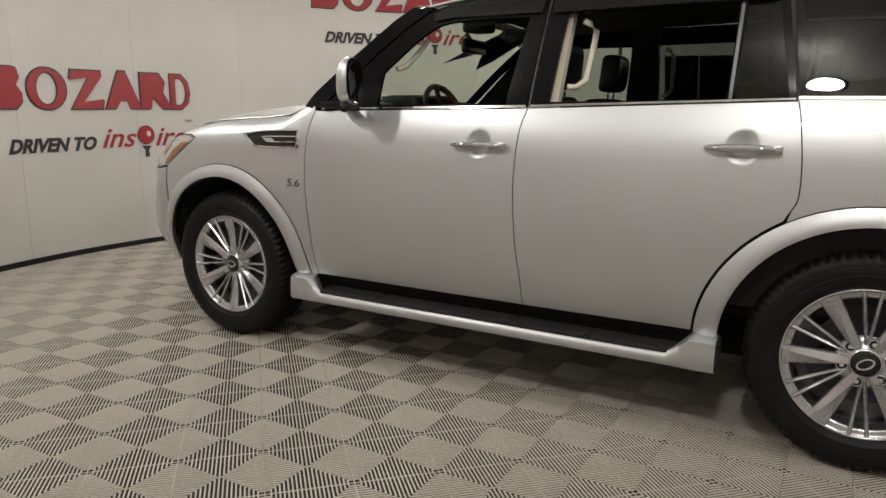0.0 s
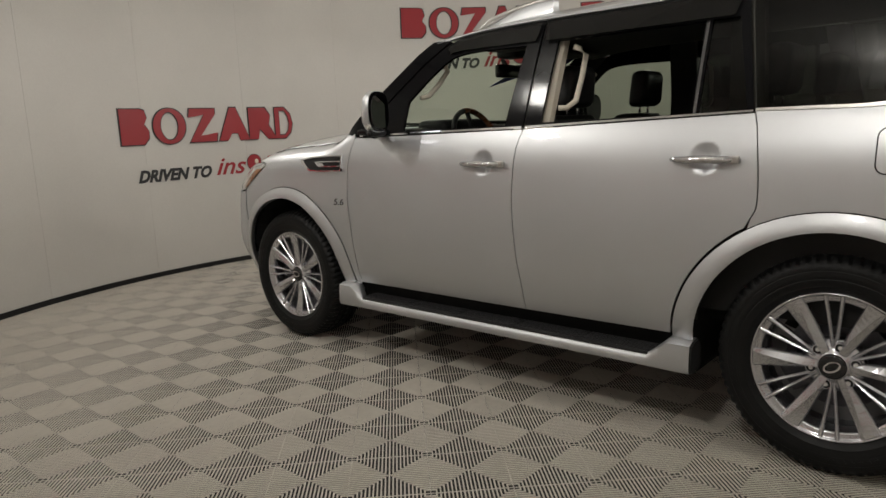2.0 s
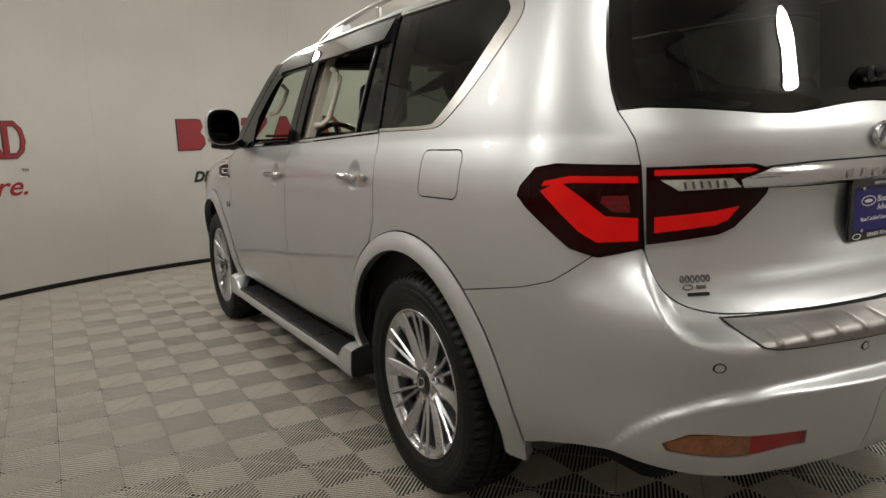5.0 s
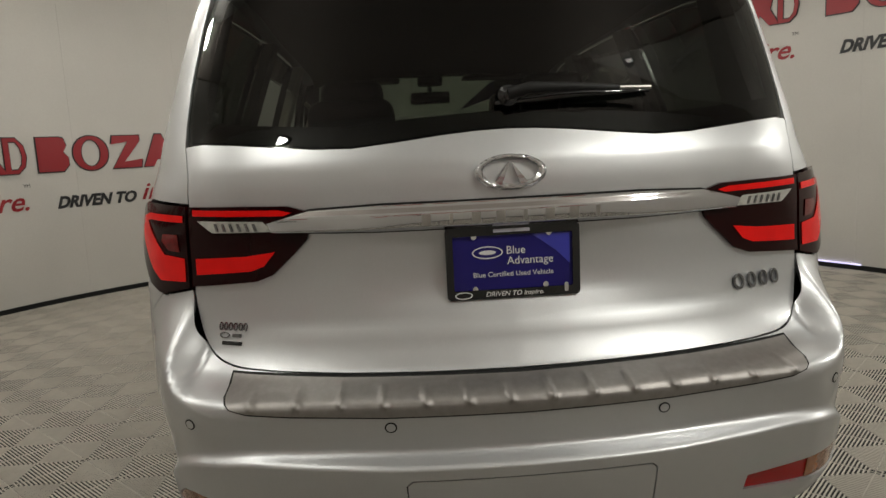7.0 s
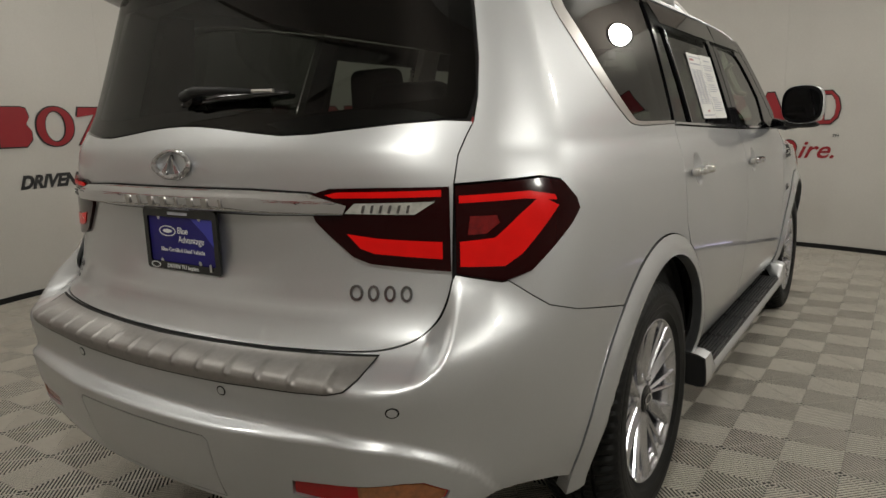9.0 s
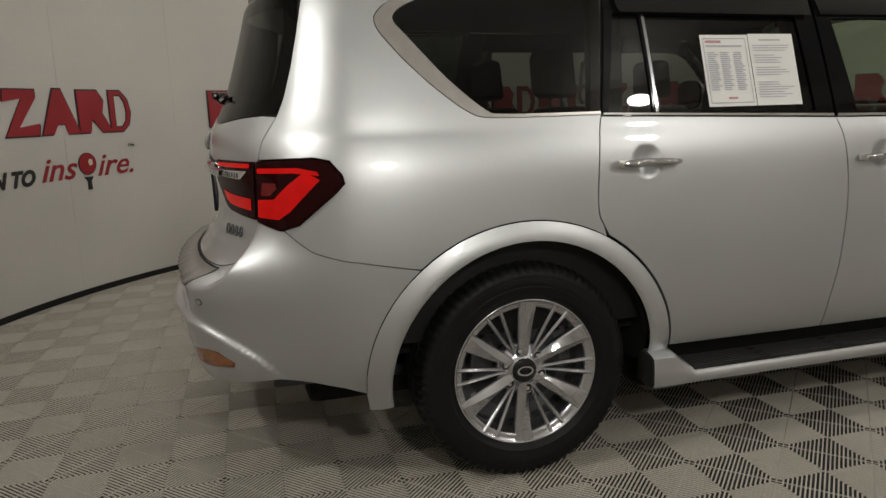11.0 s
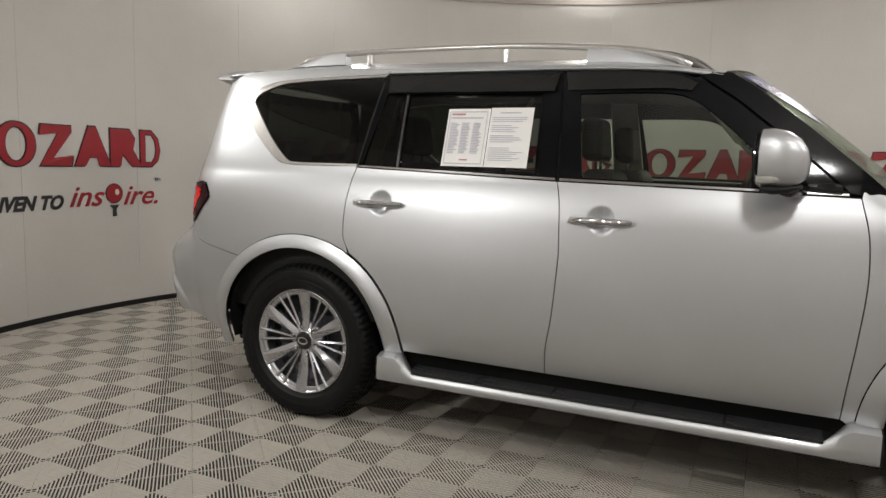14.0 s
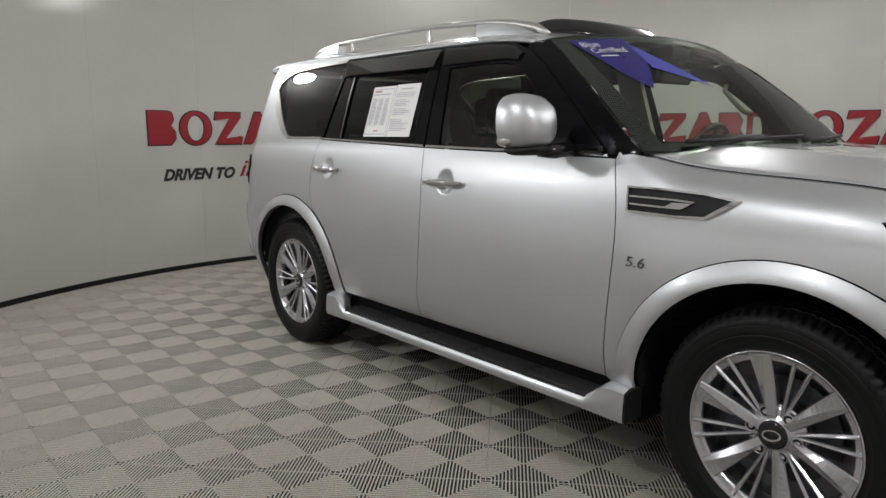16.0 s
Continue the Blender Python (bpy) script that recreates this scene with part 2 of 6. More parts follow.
# ---- the floor: ribbed open tiles over a sub-floor painted dark with slot shade ----
bm = bmesh.new()
bmesh.ops.create_cone(bm, cap_ends=True, segments=128, radius1=RWALL + 0.08, radius2=RWALL + 0.08, depth=0.05)
bmesh.ops.translate(bm, verts=bm.verts, vec=(CX, CY, -0.025 - RIB_H))
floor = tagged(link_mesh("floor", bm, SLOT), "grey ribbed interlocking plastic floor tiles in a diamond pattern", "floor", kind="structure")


def tile_lists():
    """One tile cut by its two diagonals: bars run along v in the front and back quarters, along u in the side quarters, open slots between."""
    h, pitch = TILE / 2, TILE / RIBS
    bar, edge = pitch * BAR, TILE / 2 - 0.0026
    verts, faces = [], []

    def bar_at(at, inner0, inner1, flip, turned):
        """A bar that starts on the diagonals, slanted with them, and ends at the tile's border."""
        i = len(verts)
        base = ((at - bar / 2, inner0), (at + bar / 2, inner1), (at + bar / 2, edge), (at - bar / 2, edge))
        for z in (0.0, -RIB_H):
            for p, q in base:
                q *= flip
                verts.append((q, p, z) if turned else (p, q, z))
        faces.extend([(i, i + 1, i + 2, i + 3), (i, i + 4, i + 5, i + 1), (i + 1, i + 5, i + 6, i + 2), (i + 2, i + 6, i + 7, i + 3), (i + 3, i + 7, i + 4, i)])

    for k in range(RIBS):
        at = -h + (k + 0.5) * pitch
        lo, hi = abs(at - bar / 2) + 0.001, abs(at + bar / 2) + 0.001
        if max(lo, hi) > edge - 0.001:
            continue
        for flip in (1, -1):
            for turned in (False, True):
                bar_at(at, lo, hi, flip, turned)
    # the moulded border, well below the bars
    rim, out = edge + 0.0006, h - 0.0004
    for x0, x1, y0, y1 in ((-out, out, rim, out), (-out, out, -out, -rim), (rim, out, -rim, rim), (-out, -rim, -rim, rim)):
        i = len(verts)
        for z in (-0.0021, -RIB_H):
            for u, v in ((x0, y0), (x1, y0), (x1, y1), (x0, y1)):
                verts.append((u, v, z))
        faces.extend([(i, i + 1, i + 2, i + 3), (i, i + 4, i + 5, i + 1), (i + 1, i + 5, i + 6, i + 2), (i + 2, i + 6, i + 7, i + 3), (i + 3, i + 7, i + 4, i)])
    return verts, faces


def lay_floor():
    tv, tf = tile_lists()
    me = bpy.data.meshes.new("tile")
    me.from_pydata(tv, [], tf)
    me.materials.append(RIB)
    turn = radians(45 + FLOOR_TURN)
    c, s = math.cos(turn), math.sin(turn)
    near, rest_v, rest_f = [], [], []
    n = int(2 * RWALL / TILE) + 3
    for i in range(-n, n + 1):
        for j in range(-n, n + 1):
            u, v = i * TILE, (j + 0.5) * TILE
            x, y = FLOOR_X + c * u - s * v, FLOOR_Y + s * u + c * v
            r = math.hypot(x - CX, y - CY)
            if r > RWALL + 0.21:
                continue
            near.append((abs(r - 2.75), x, y))
    near.sort()
    for _, x, y in near[:300]:
        ob = new("tile", me)
        ob.parent = floor
        ob.location, ob.rotation_euler = (x, y, 0), (0, 0, turn)
    for _, x, y in near[300:]:
        b = len(rest_v)
        rest_v.extend((x + c * p[0] - s * p[1], y + s * p[0] + c * p[1], p[2]) for p in tv)
        rest_f.extend(tuple(b + q for q in f) for f in tf)
    # tiles are cut to the wall
    for i, (x, y, z) in enumerate(rest_v):
        r = math.hypot(x - CX, y - CY)
        if r > RWALL + 0.02:
            f = (RWALL + 0.02) / r
            rest_v[i] = (CX + (x - CX) * f, CY + (y - CY) * f, z)
    tagged(mesh_ob("tile_field", rest_v, rest_f, RIB, floor), kind="stuff")


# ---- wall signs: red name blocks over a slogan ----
def bent(verts, faces, along, up, at, mat, parent, name, out=0.003, label=""):
    vs = [on_wall(along + v[0], up + v[1], out + v[2], at) for v in verts]
    return mesh_ob(name, vs, faces, mat, parent, label=label)


def prism(outline, depth):
    """A flat outline with thickness, its face towards the viewer."""
    n = len(outline)
    verts = [(x, y, depth) for x, y in outline] + [(x, y, 0.0) for x, y in outline]
    faces = [tuple(range(n))] + [(i, i + n, (i + 1) % n + n, (i + 1) % n) for i in range(n)]
    return verts, faces


def oval(cx, cy, rx, ry, n=28, a0=0.0, a1=360.0):
    return [(cx + rx * math.cos(radians(a0 + (a1 - a0) * k / n)), cy + ry * math.sin(radians(a0 + (a1 - a0) * k / n))) for k in range(n)]


def ring_mesh(outer, inner, depth):
    n = len(outer)
    verts = [(x, y, depth) for x, y in outer] + [(x, y, depth) for x, y in inner] + [(x, y, 0) for x, y in outer] + [(x, y, 0) for x, y in inner]
    faces = []
    for i in range(n):
        j = (i + 1) % n
        faces += [(i, j, n + j, n + i), (i, 2 * n + i, 2 * n + j, j), (n + i, n + j, 3 * n + j, 3 * n + i)]
    return verts, faces


def wall_sign(at, foot):
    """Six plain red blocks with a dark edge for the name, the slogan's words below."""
    sign = new("wall_sign")
    h, k, z = 0.27, 1.83 / 1.70, foot
    tall = 0.318 / h
    blocks = (
        [(0.0, 0), (0.21, 0), (0.26, 0.05), (0.26, 0.11), (0.22, 0.15), (0.25, 0.2), (0.23, 0.26), (0.19, h), (0.0, h)],
        oval(0.46, h / 2, 0.155, h / 2 + 0.005),
        [(0.65, 0), (0.91, 0), (0.925, 0.07), (0.76, 0.05), (0.91, 0.22), (0.91, h), (0.665, h), (0.65, 0.2), (0.8, 0.22)],
        [(0.94, 0), (1.03, 0), (1.07, 0.06), (1.13, 0.06), (1.15, 0), (1.25, 0), (1.12, h + 0.005), (1.06, h + 0.005)],
        [(1.25, 0), (1.34, 0), (1.36, 0.09), (1.44, 0), (1.53, 0), (1.45, 0.12), (1.47, 0.2), (1.42, h), (1.25, h)],
        [(1.52, 0), (1.62, 0), (1.68, 0.05), (1.70, 0.13), (1.68, 0.21), (1.62, h), (1.52, h)],
    )
    for n, outline in enumerate(blocks):
        outline = [(x * k, y * tall) for x, y in outline]
        cx = sum(p[0] for p in outline) / len(outline)
        cy = sum(p[1] for p in outline) / len(outline)
        edge = [(cx + (x - cx) * 1.04 + (0.005 if x > cx else -0.005), cy + (y - cy) * 1.03 + (0.005 if y > cy else -0.005)) for x, y in outline]
        open_by = 0.56 if n in (1, 5) else 0       # the rounded shapes are rings
        inner = [(cx + (x - cx) * open_by, cy + (y - cy) * 0.80) for x, y in outline]
        inner_edge = [(cx + (x - cx) * open_by * 0.9, cy + (y - cy) * 0.74) for x, y in outline]
        v, f = ring_mesh(edge, inner_edge, 0.004) if open_by else prism(edge, 0.004)
        bent(v, f, 0, z, at, SIGN_BLACK, sign, "block_edge")
        v, f = ring_mesh(outline, inner, 0.009) if open_by else prism(outline, 0.009)
        bent(v, f, 0, z, at, SIGN_RED, sign, "name_block")

    def words(body, size, shear, bold, x0, x1, up, mat, name):
        v, f, width = text_mesh(body, size, 0.001, shear, bold)
        bent([(x * (x1 - x0) / width, y, d) for x, y, d in v], f, x0, z + up, at, mat, sign, name, 0.004)

    words("DRIVEN TO", 0.150, 0.34, 0.007, 0.125, 0.90, -0.345, SIGN_BLACK, "slogan_black")
    words("ins", 0.245, 0.38, 0.003, 0.95, 1.28, -0.335, SIGN_RED, "slogan_red")
    words("ire.", 0.245, 0.38, 0.003, 1.46, 1.80, -0.335, SIGN_RED, "slogan_red")
    words("TM", 0.040, 0.0, 0.0, 1.77, 1.83, -0.130, SIGN_BLACK, "trade_mark")
    # the round paddle that stands for one letter
    v, f = prism(oval(1.370, -0.235, 0.082, 0.086), 0.005)
    bent(v, f, 0, z, at, SIGN_BLACK, sign, "paddle_edge")
    v, f = prism(oval(1.370, -0.235, 0.076, 0.080), 0.008)
    bent(v, f, 0, z, at, SIGN_RED, sign, "paddle_face")
    v, f = prism(oval(1.395, -0.225, 0.020, 0.026, 16), 0.0095)
    bent(v, f, 0, z, at, WHITE_VINYL, sign, "paddle_ball")
    v, f = prism([(1.352, -0.435), (1.392, -0.435), (1.388, -0.37), (1.415, -0.335), (1.325, -0.335), (1.356, -0.37)], 0.006)
    bent(v, f, 0, z, at, SIGN_BLACK, sign, "paddle_handle")
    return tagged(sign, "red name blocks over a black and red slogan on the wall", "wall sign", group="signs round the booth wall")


for at, foot in SIGNS:
    wall_sign(at, foot)

# ---- the car: materials ----
CHROME = shader("chrome", (0.78, 0.78, 0.80), 0.09, 1.0, stain=0.03, stain_scale=9)
SATIN = shader("satin_metal", (0.52, 0.50, 0.48), 0.32, 0.9, grain=0.06, grain_scale=30)
STEEL_STEP = shader("brushed_step_plate", (0.30, 0.285, 0.275), 0.48, 0.95, grain=0.08, grain_scale=60)
MID_CHROME = shader("emblem_chrome", (0.60, 0.60, 0.62), 0.10, 1.0, stain=0.05)
BAR_CHROME = shader("tailgate_chrome", (0.66, 0.66, 0.68), 0.06, 1.0, stain=0.04)
DARK_CHROME = shader("dark_chrome", (0.22, 0.22, 0.23), 0.16, 1.0, stain=0.05)
# mirror glass with a dark reflection put into its colour
MIRROR_GLASS = shader("dimmed_mirror", (0.10, 0.10, 0.11), 0.03, 1.0, stain=0.05)
GLOSS_BLACK = shader("gloss_black", (0.006, 0.006, 0.007), 0.12, coat=0.3, stain=0.1)
SATIN_BLACK = shader("satin_black", (0.005, 0.005, 0.006), 0.10, spec=0.16, stain=0.1)
MATT_BLACK = shader("matt_black_plastic", (0.010, 0.010, 0.010), 0.6, spec=0.3, grain=0.15, bump=0.2, bump_scale=500)
# near-black: shade of gaps and hollows is put into the colour
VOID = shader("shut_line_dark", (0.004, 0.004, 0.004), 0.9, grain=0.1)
TYRE = shader("tyre_rubber", (0.007, 0.0072, 0.0072), 0.5, spec=0.22, grain=0.18, grain_scale=18, stain=0.12, stain_scale=6, bump=0.15)
ALLOY = shader("alloy", (0.60, 0.60, 0.63), 0.22, 0.95, stain=0.05, stain_scale=12)
# same alloy, with the shade behind the spokes put into its colour
ALLOY_SHADED = shader("alloy_shadowed_barrel", (0.20, 0.20, 0.21), 0.45, 0.8, stain=0.12)
BRAKE = shader("brake_iron", (0.10, 0.10, 0.11), 0.5, 0.7, grain=0.2)
LEATHER = shader("black_leather", (0.016, 0.016, 0.018), 0.5, grain=0.12, bump=0.25, bump_scale=350)
CREAM_PLASTIC = shader("cream_trim", (0.62, 0.57, 0.48), 0.5, stain=0.04)
GREY_TRIM = shader("grey_headliner", (0.10, 0.095, 0.085), 0.85, grain=0.08)
WOOD = shader("wood_trim", (0.16, 0.07, 0.03), 0.3, grain=0.3, grain_scale=14, coat=0.5)
LENS_RED = shader("red_lamp_lens", (0.35, 0.004, 0.005), 0.15, spec=0.3, coat=0.4, stain=0.1)
LENS_MID = shader("deep_red_lens", (0.14, 0.003, 0.004), 0.15, spec=0.3, coat=0.4, grain=0.3, grain_scale=90)
LENS_BRIGHT = shader("red_light_guide", (0.50, 0.004, 0.004), 0.22, spec=0.15, coat=0.15, stain=0.12, stain_scale=14, emit=(1.0, 0.004, 0.004), emit_strength=0.16)
LENS_DARK = shader("smoked_red_lens", (0.014, 0.0007, 0.001), 0.10, spec=0.12, coat=0.10, stain=0.1)
LENS_CLEAR = shader("clear_lamp_lens", (0.60, 0.60, 0.57), 0.14, 0.55, coat=1.0, grain=0.2, grain_scale=50)
LENS_AMBER = shader("amber_lens", (0.26, 0.085, 0.022), 0.15, coat=1.0, grain=0.25, grain_scale=60)
BLUE = shader("plate_blue", (0.016, 0.012, 0.15), 0.3, spec=0.25, coat=0.1, stain=0.1, stain_scale=8)
BLUE_LIGHT = shader("plate_blue_light", (0.035, 0.04, 0.42), 0.3, coat=0.5, stain=0.06)
WHITE = shader("white_print", (0.82, 0.82, 0.82), 0.5, stain=0.03)
PAPER = shader("paper", (0.80, 0.79, 0.77), 0.7, stain=0.03)
INK = shader("grey_print", (0.44, 0.44, 0.50), 0.7, stain=0.05)
INK_RED = shader("red_print", (0.5, 0.25, 0.27), 0.7, stain=0.05)
GLASS_DARK = glass_mat("privacy_glass", (0.105, 0.118, 0.102), most=0.50, least=0.03)
GLASS_SMOKED = glass_mat("smoked_visor", (0.16, 0.165, 0.16))
GLASS_TINT = glass_mat("door_glass", (0.36, 0.41, 0.34))
GLASS_CLEAR = glass_mat("windscreen_glass", (0.66, 0.74, 0.64), most=0.40)

# ---- the car: its outer skin ----
# half of the plan outline at shoulder height, from the middle of the tail round to the nose
OUTLINE = ((-2.600, 0.0), (-2.596, 0.15), (-2.580, 0.33), (-2.548, 0.50), (-2.492, 0.66), (-2.425, 0.775), (-2.325, 0.885), (-2.19, 0.958),
           (-2.03, 0.985), (-1.80, 0.995), (-1.20, 0.997), (-0.20, 1.0), (0.60, 1.0), (1.10, 0.998), (1.50, 0.985), (1.80, 0.970), (2.03, 0.938),
           (2.22, 0.855), (2.36, 0.68), (2.44, 0.35), (2.465, 0.0))


def catmull(points, n=24):
    p = np.array(points, float)
    p = np.vstack([2 * p[0] - p[1], p, 2 * p[-1] - p[-2]])
    out = []
    for i in range(1, len(p) - 2):
        for k in range(n):
            t = k / n
            out.append(0.5 * (2 * p[i] + (p[i + 1] - p[i - 1]) * t + (2 * p[i - 1] - 5 * p[i] + 4 * p[i + 1] - p[i + 2]) * t ** 2
                              + (3 * p[i] - p[i - 1] - 3 * p[i + 1] + p[i + 2]) * t ** 3))
    out.append(p[-2])
    return np.array(out)


_plan = catmull(OUTLINE)
_arc = np.r_[0, np.cumsum(np.hypot(*np.diff(_plan, axis=0).T))]
U_ALL = np.linspace(0, _arc[-1], 1200)
PLAN = np.stack([np.interp(U_ALL, _arc, _plan[:, 0]), np.interp(U_ALL, _arc, _plan[:, 1])], 1)
_tan = np.gradient(PLAN, axis=0)
_tan /= np.hypot(_tan[:, 0], _tan[:, 1])[:, None]
NORM = np.stack([-_tan[:, 1], _tan[:, 0]], 1)
U_END = _arc[-1]


def u_of_x(x):
    """Along the outline for a place on the flank, by its x."""
    return float(np.interp(x, PLAN[:, 0], U_ALL))


def u_of_y(y):
    """Along the outline for a place on the tail, by its y."""
    k = np.argmax(PLAN[:, 1] > 0.90)
    return float(np.interp(y, PLAN[:k, 1], U_ALL[:k]))


def smooth(a, b, v):
    t = np.clip((v - a) / (b - a), 0, 1)
    return t * t * (3 - 2 * t)


SIDE_Z = (0.25, 0.34, 0.42, 0.47, 0.55, 0.65, 0.78, 0.90, 1.00, 1.08, 1.14, 1.19, 1.24, 1.29, 1.33, 1.45, 1.60, 1.70, 1.77, 1.81, 1.84)
SIDE_D = (-0.085, -0.060, -0.034, -0.016, 0.002, 0.012, 0.016, 0.015, 0.010, 0.004, -0.003, -0.013, -0.028, -0.047, -0.057, -0.093, -0.143, -0.180, -0.212, -0.235, -0.262)
TAIL_Z = (0.36, 0.42, 0.48, 0.56, 0.62, 0.69, 0.735, 0.772, 0.784, 0.796, 0.808, 0.817, 0.832, 0.865, 0.90, 0.96, 1.02, 1.10, 1.18, 1.25, 1.29, 1.33, 1.38, 1.45, 1.55, 1.65, 1.74, 1.80, 1.84)
TAIL_D = (0.080, 0.106, 0.120, 0.130, 0.137, 0.148, 0.155, 0.154, 0.146, 0.122, 0.090, 0.074, 0.062, 0.038, 0.020, 0.004, -0.004, -0.004, 0.0, -0.002, -0.011, -0.033, -0.061, -0.088, -0.120, -0.150, -0.175, -0.191, -0.204)
SHELF = (0.769, 0.774, 0.778, 0.783, 0.788, 0.793, 0.797, 0.801, 0.805, 0.810, 0.817)   # heights where the bumper's top turns in to the tailgate


def spline1(xs, ys):
    """A smooth curve through points as a table."""
    xs, ys = np.array(xs), np.array(ys)
    m = np.gradient(ys, xs)
    def f(v):
        v = np.clip(v, xs[0], xs[-1])
        i = np.clip(np.searchsorted(xs, v) - 1, 0, len(xs) - 2)
        h = xs[i + 1] - xs[i]
        t = (v - xs[i]) / h
        return ((2 * t ** 3 - 3 * t ** 2 + 1) * ys[i] + (t ** 3 - 2 * t ** 2 + t) * h * m[i]
                + (-2 * t ** 3 + 3 * t ** 2) * ys[i + 1] + (t ** 3 - t ** 2) * h * m[i + 1])
    return f


LIP = spline1((0.0, 0.25, 0.45, 0.60, 0.70, 0.755, 0.805, 0.856, 0.888, 1.0, 1.3), (0.640, 0.641, 0.646, 0.648, 0.630, 0.600, 0.560, 0.507, 0.457, 0.30, 0.0))
LIP_OUT = 0.050
SIDE, TAIL = spline1(SIDE_Z, SIDE_D), spline1(TAIL_Z, TAIL_D)
FENDER_TOP = spline1((0.80, 0.92, 1.03, 1.15, 1.30, 1.50, 1.75, 1.95, 2.10, 2.25, 2.47), (1.285, 1.285, 1.268, 1.238, 1.222, 1.210, 1.190, 1.155, 1.115, 1.07, 1.05))
ROOF_EDGE = spline1((-2.25, -2.13, -1.76, -1.15, -0.33, 0.27, 0.41, 0.55), (1.815, 1.823, 1.83, 1.812, 1.798, 1.768, 1.745, 1.71))
HANDLES = ((-1.075, 1.153), (-0.02, 1.130))
WHEELS = (1.5375, -1.5375)
HUB_Z = 0.41


def skin(u, z, lift=0.0):
    """A place on the car's left flank, tail or nose: distance u along the outline, height z, metres proud of the skin."""
    u, z = np.asarray(u, float), np.asarray(z, float)
    half = np.where(u < 0, -1.0, 1.0)
    u = np.abs(u)
    bx, by = np.interp(u, U_ALL, PLAN[:, 0]), np.interp(u, U_ALL, PLAN[:, 1])
    nx, ny = np.interp(u, U_ALL, NORM[:, 0]), np.interp(u, U_ALL, NORM[:, 1])
    rear = 1 - smooth(U_TAIL0, U_TAIL1, u)
    d = SIDE(z) * (1 - rear) + TAIL(z) * rear
    # bumper lip: runs level across the tail and drops to the lower edge round the corners
    q = z - LIP(u)
    d = d + (LIP_OUT * (1 - 0.62 * smooth(0.25, 0.75, u)) * (1 - smooth(0.80, 0.93, u))) * np.where(q > 0, np.exp(-(q / 0.014) ** 2), np.exp(-(q / 0.24) ** 2))
    # plate recess in the tailgate
    d = d - 0.018 * np.exp(-(u / 0.30) ** 4) * np.exp(-((z - 1.04) / 0.092) ** 4)
    # long crease over the lower gate
    d = d + 0.005 * (1 - smooth(0.45, 0.66, u)) * np.exp(-((z - 0.89) / 0.025) ** 2)
    # nose and front fenders
    nose = smooth(0.90, 1.20, bx)
    drop = FENDER_TOP(bx) - z
    fend = -0.125 * np.exp(-np.clip(drop, 0, None) / 0.035) - 0.03 * np.exp(-np.clip(drop, 0, None) / 0.12)
    low = SIDE(np.minimum(z, 1.02)) + 0.012 * np.exp(-((z - 0.85) / 0.16) ** 2)
    d = d * (1 - nose) + (low + fend) * nose
    front = smooth(2.0, 2.4, bx)
    d = d + front * (0.05 * np.exp(-((z - 0.58) / 0.17) ** 2) - 0.03 * smooth(0.9, 1.15, z))
    # squarer bumper corners
    d = d + 0.042 * np.exp(-((u - 0.70) / 0.19) ** 2) * (1 - smooth(0.77, 0.86, z)) * smooth(0.34, 0.50, z)
    d = d + 0.014 * np.exp(-((u - 0.90) / 0.14) ** 2) * np.exp(-((z - 0.78) / 0.12) ** 2)
    # finger dishes behind the door handles
    for hx, hz in HANDLES:
        r2 = ((bx - hx) / 0.062) ** 2 + ((z - hz) / 0.062) ** 2
        d = d - 0.022 * np.clip(1 - r2, 0, 1) ** 1.4
    d = d + lift
    return np.stack([bx + nx * d, half * (by + ny * d), z + 0 * d], -1)


U_TAIL0, U_TAIL1 = 0.60, 1.02


def skin_normal(u, z, lift=0.0):
    e = 0.004
    a = skin(u + e, z, lift) - skin(u - e, z, lift)
    b = skin(u, np.asarray(z) + e, lift) - skin(u, np.asarray(z) - e, lift)
    n = np.cross(b, a)
    return n / (np.linalg.norm(n, axis=-1, keepdims=True) + 1e-12)


def inside(pts, poly):
    x, y = pts[:, 0], pts[:, 1]
    hit = np.zeros(len(pts), bool)
    n = len(poly)
    for i in range(n):
        x0, y0 = poly[i]
        x1, y1 = poly[(i + 1) % n]
        if y0 == y1:
            continue
        c = (y0 > y) != (y1 > y)
        hit ^= c & (x < (x1 - x0) * (y - y0) / (y1 - y0) + x0)
    return hit


def refine(poly, step=0.03):
    out = []
    n = len(poly)
    for i in range(n):
        a, b = np.array(poly[i], float), np.array(poly[(i + 1) % n], float)
        k = max(1, int(math.ceil(np.hypot(*(b - a)) / step)))
        out += [tuple(a + (b - a) * j / k) for j in range(k)]
    return out


def area2(poly):
    return sum(poly[i][0] * poly[(i + 1) % len(poly)][1] - poly[(i + 1) % len(poly)][0] * poly[i][1] for i in range(len(poly)))


def grown(poly, by):
    """The outline moved outwards by some metres (inwards if negative)."""
    p = np.array(poly, float)
    if area2(poly) < 0:
        p = p[::-1]
    a, b = np.roll(p, 1, 0), np.roll(p, -1, 0)
    e0, e1 = p - a, b - p
    n0 = np.stack([e0[:, 1], -e0[:, 0]], 1) / (np.hypot(e0[:, 0], e0[:, 1])[:, None] + 1e-12)
    n1 = np.stack([e1[:, 1], -e1[:, 0]], 1) / (np.hypot(e1[:, 0], e1[:, 1])[:, None] + 1e-12)
    m = n0 + n1
    m /= np.clip((m * n0).sum(1, keepdims=True), 0.5, None)
    return [tuple(v) for v in p + m * by]


def curve(points, n=6):
    return [tuple(p) for p in catmull(points, n)]


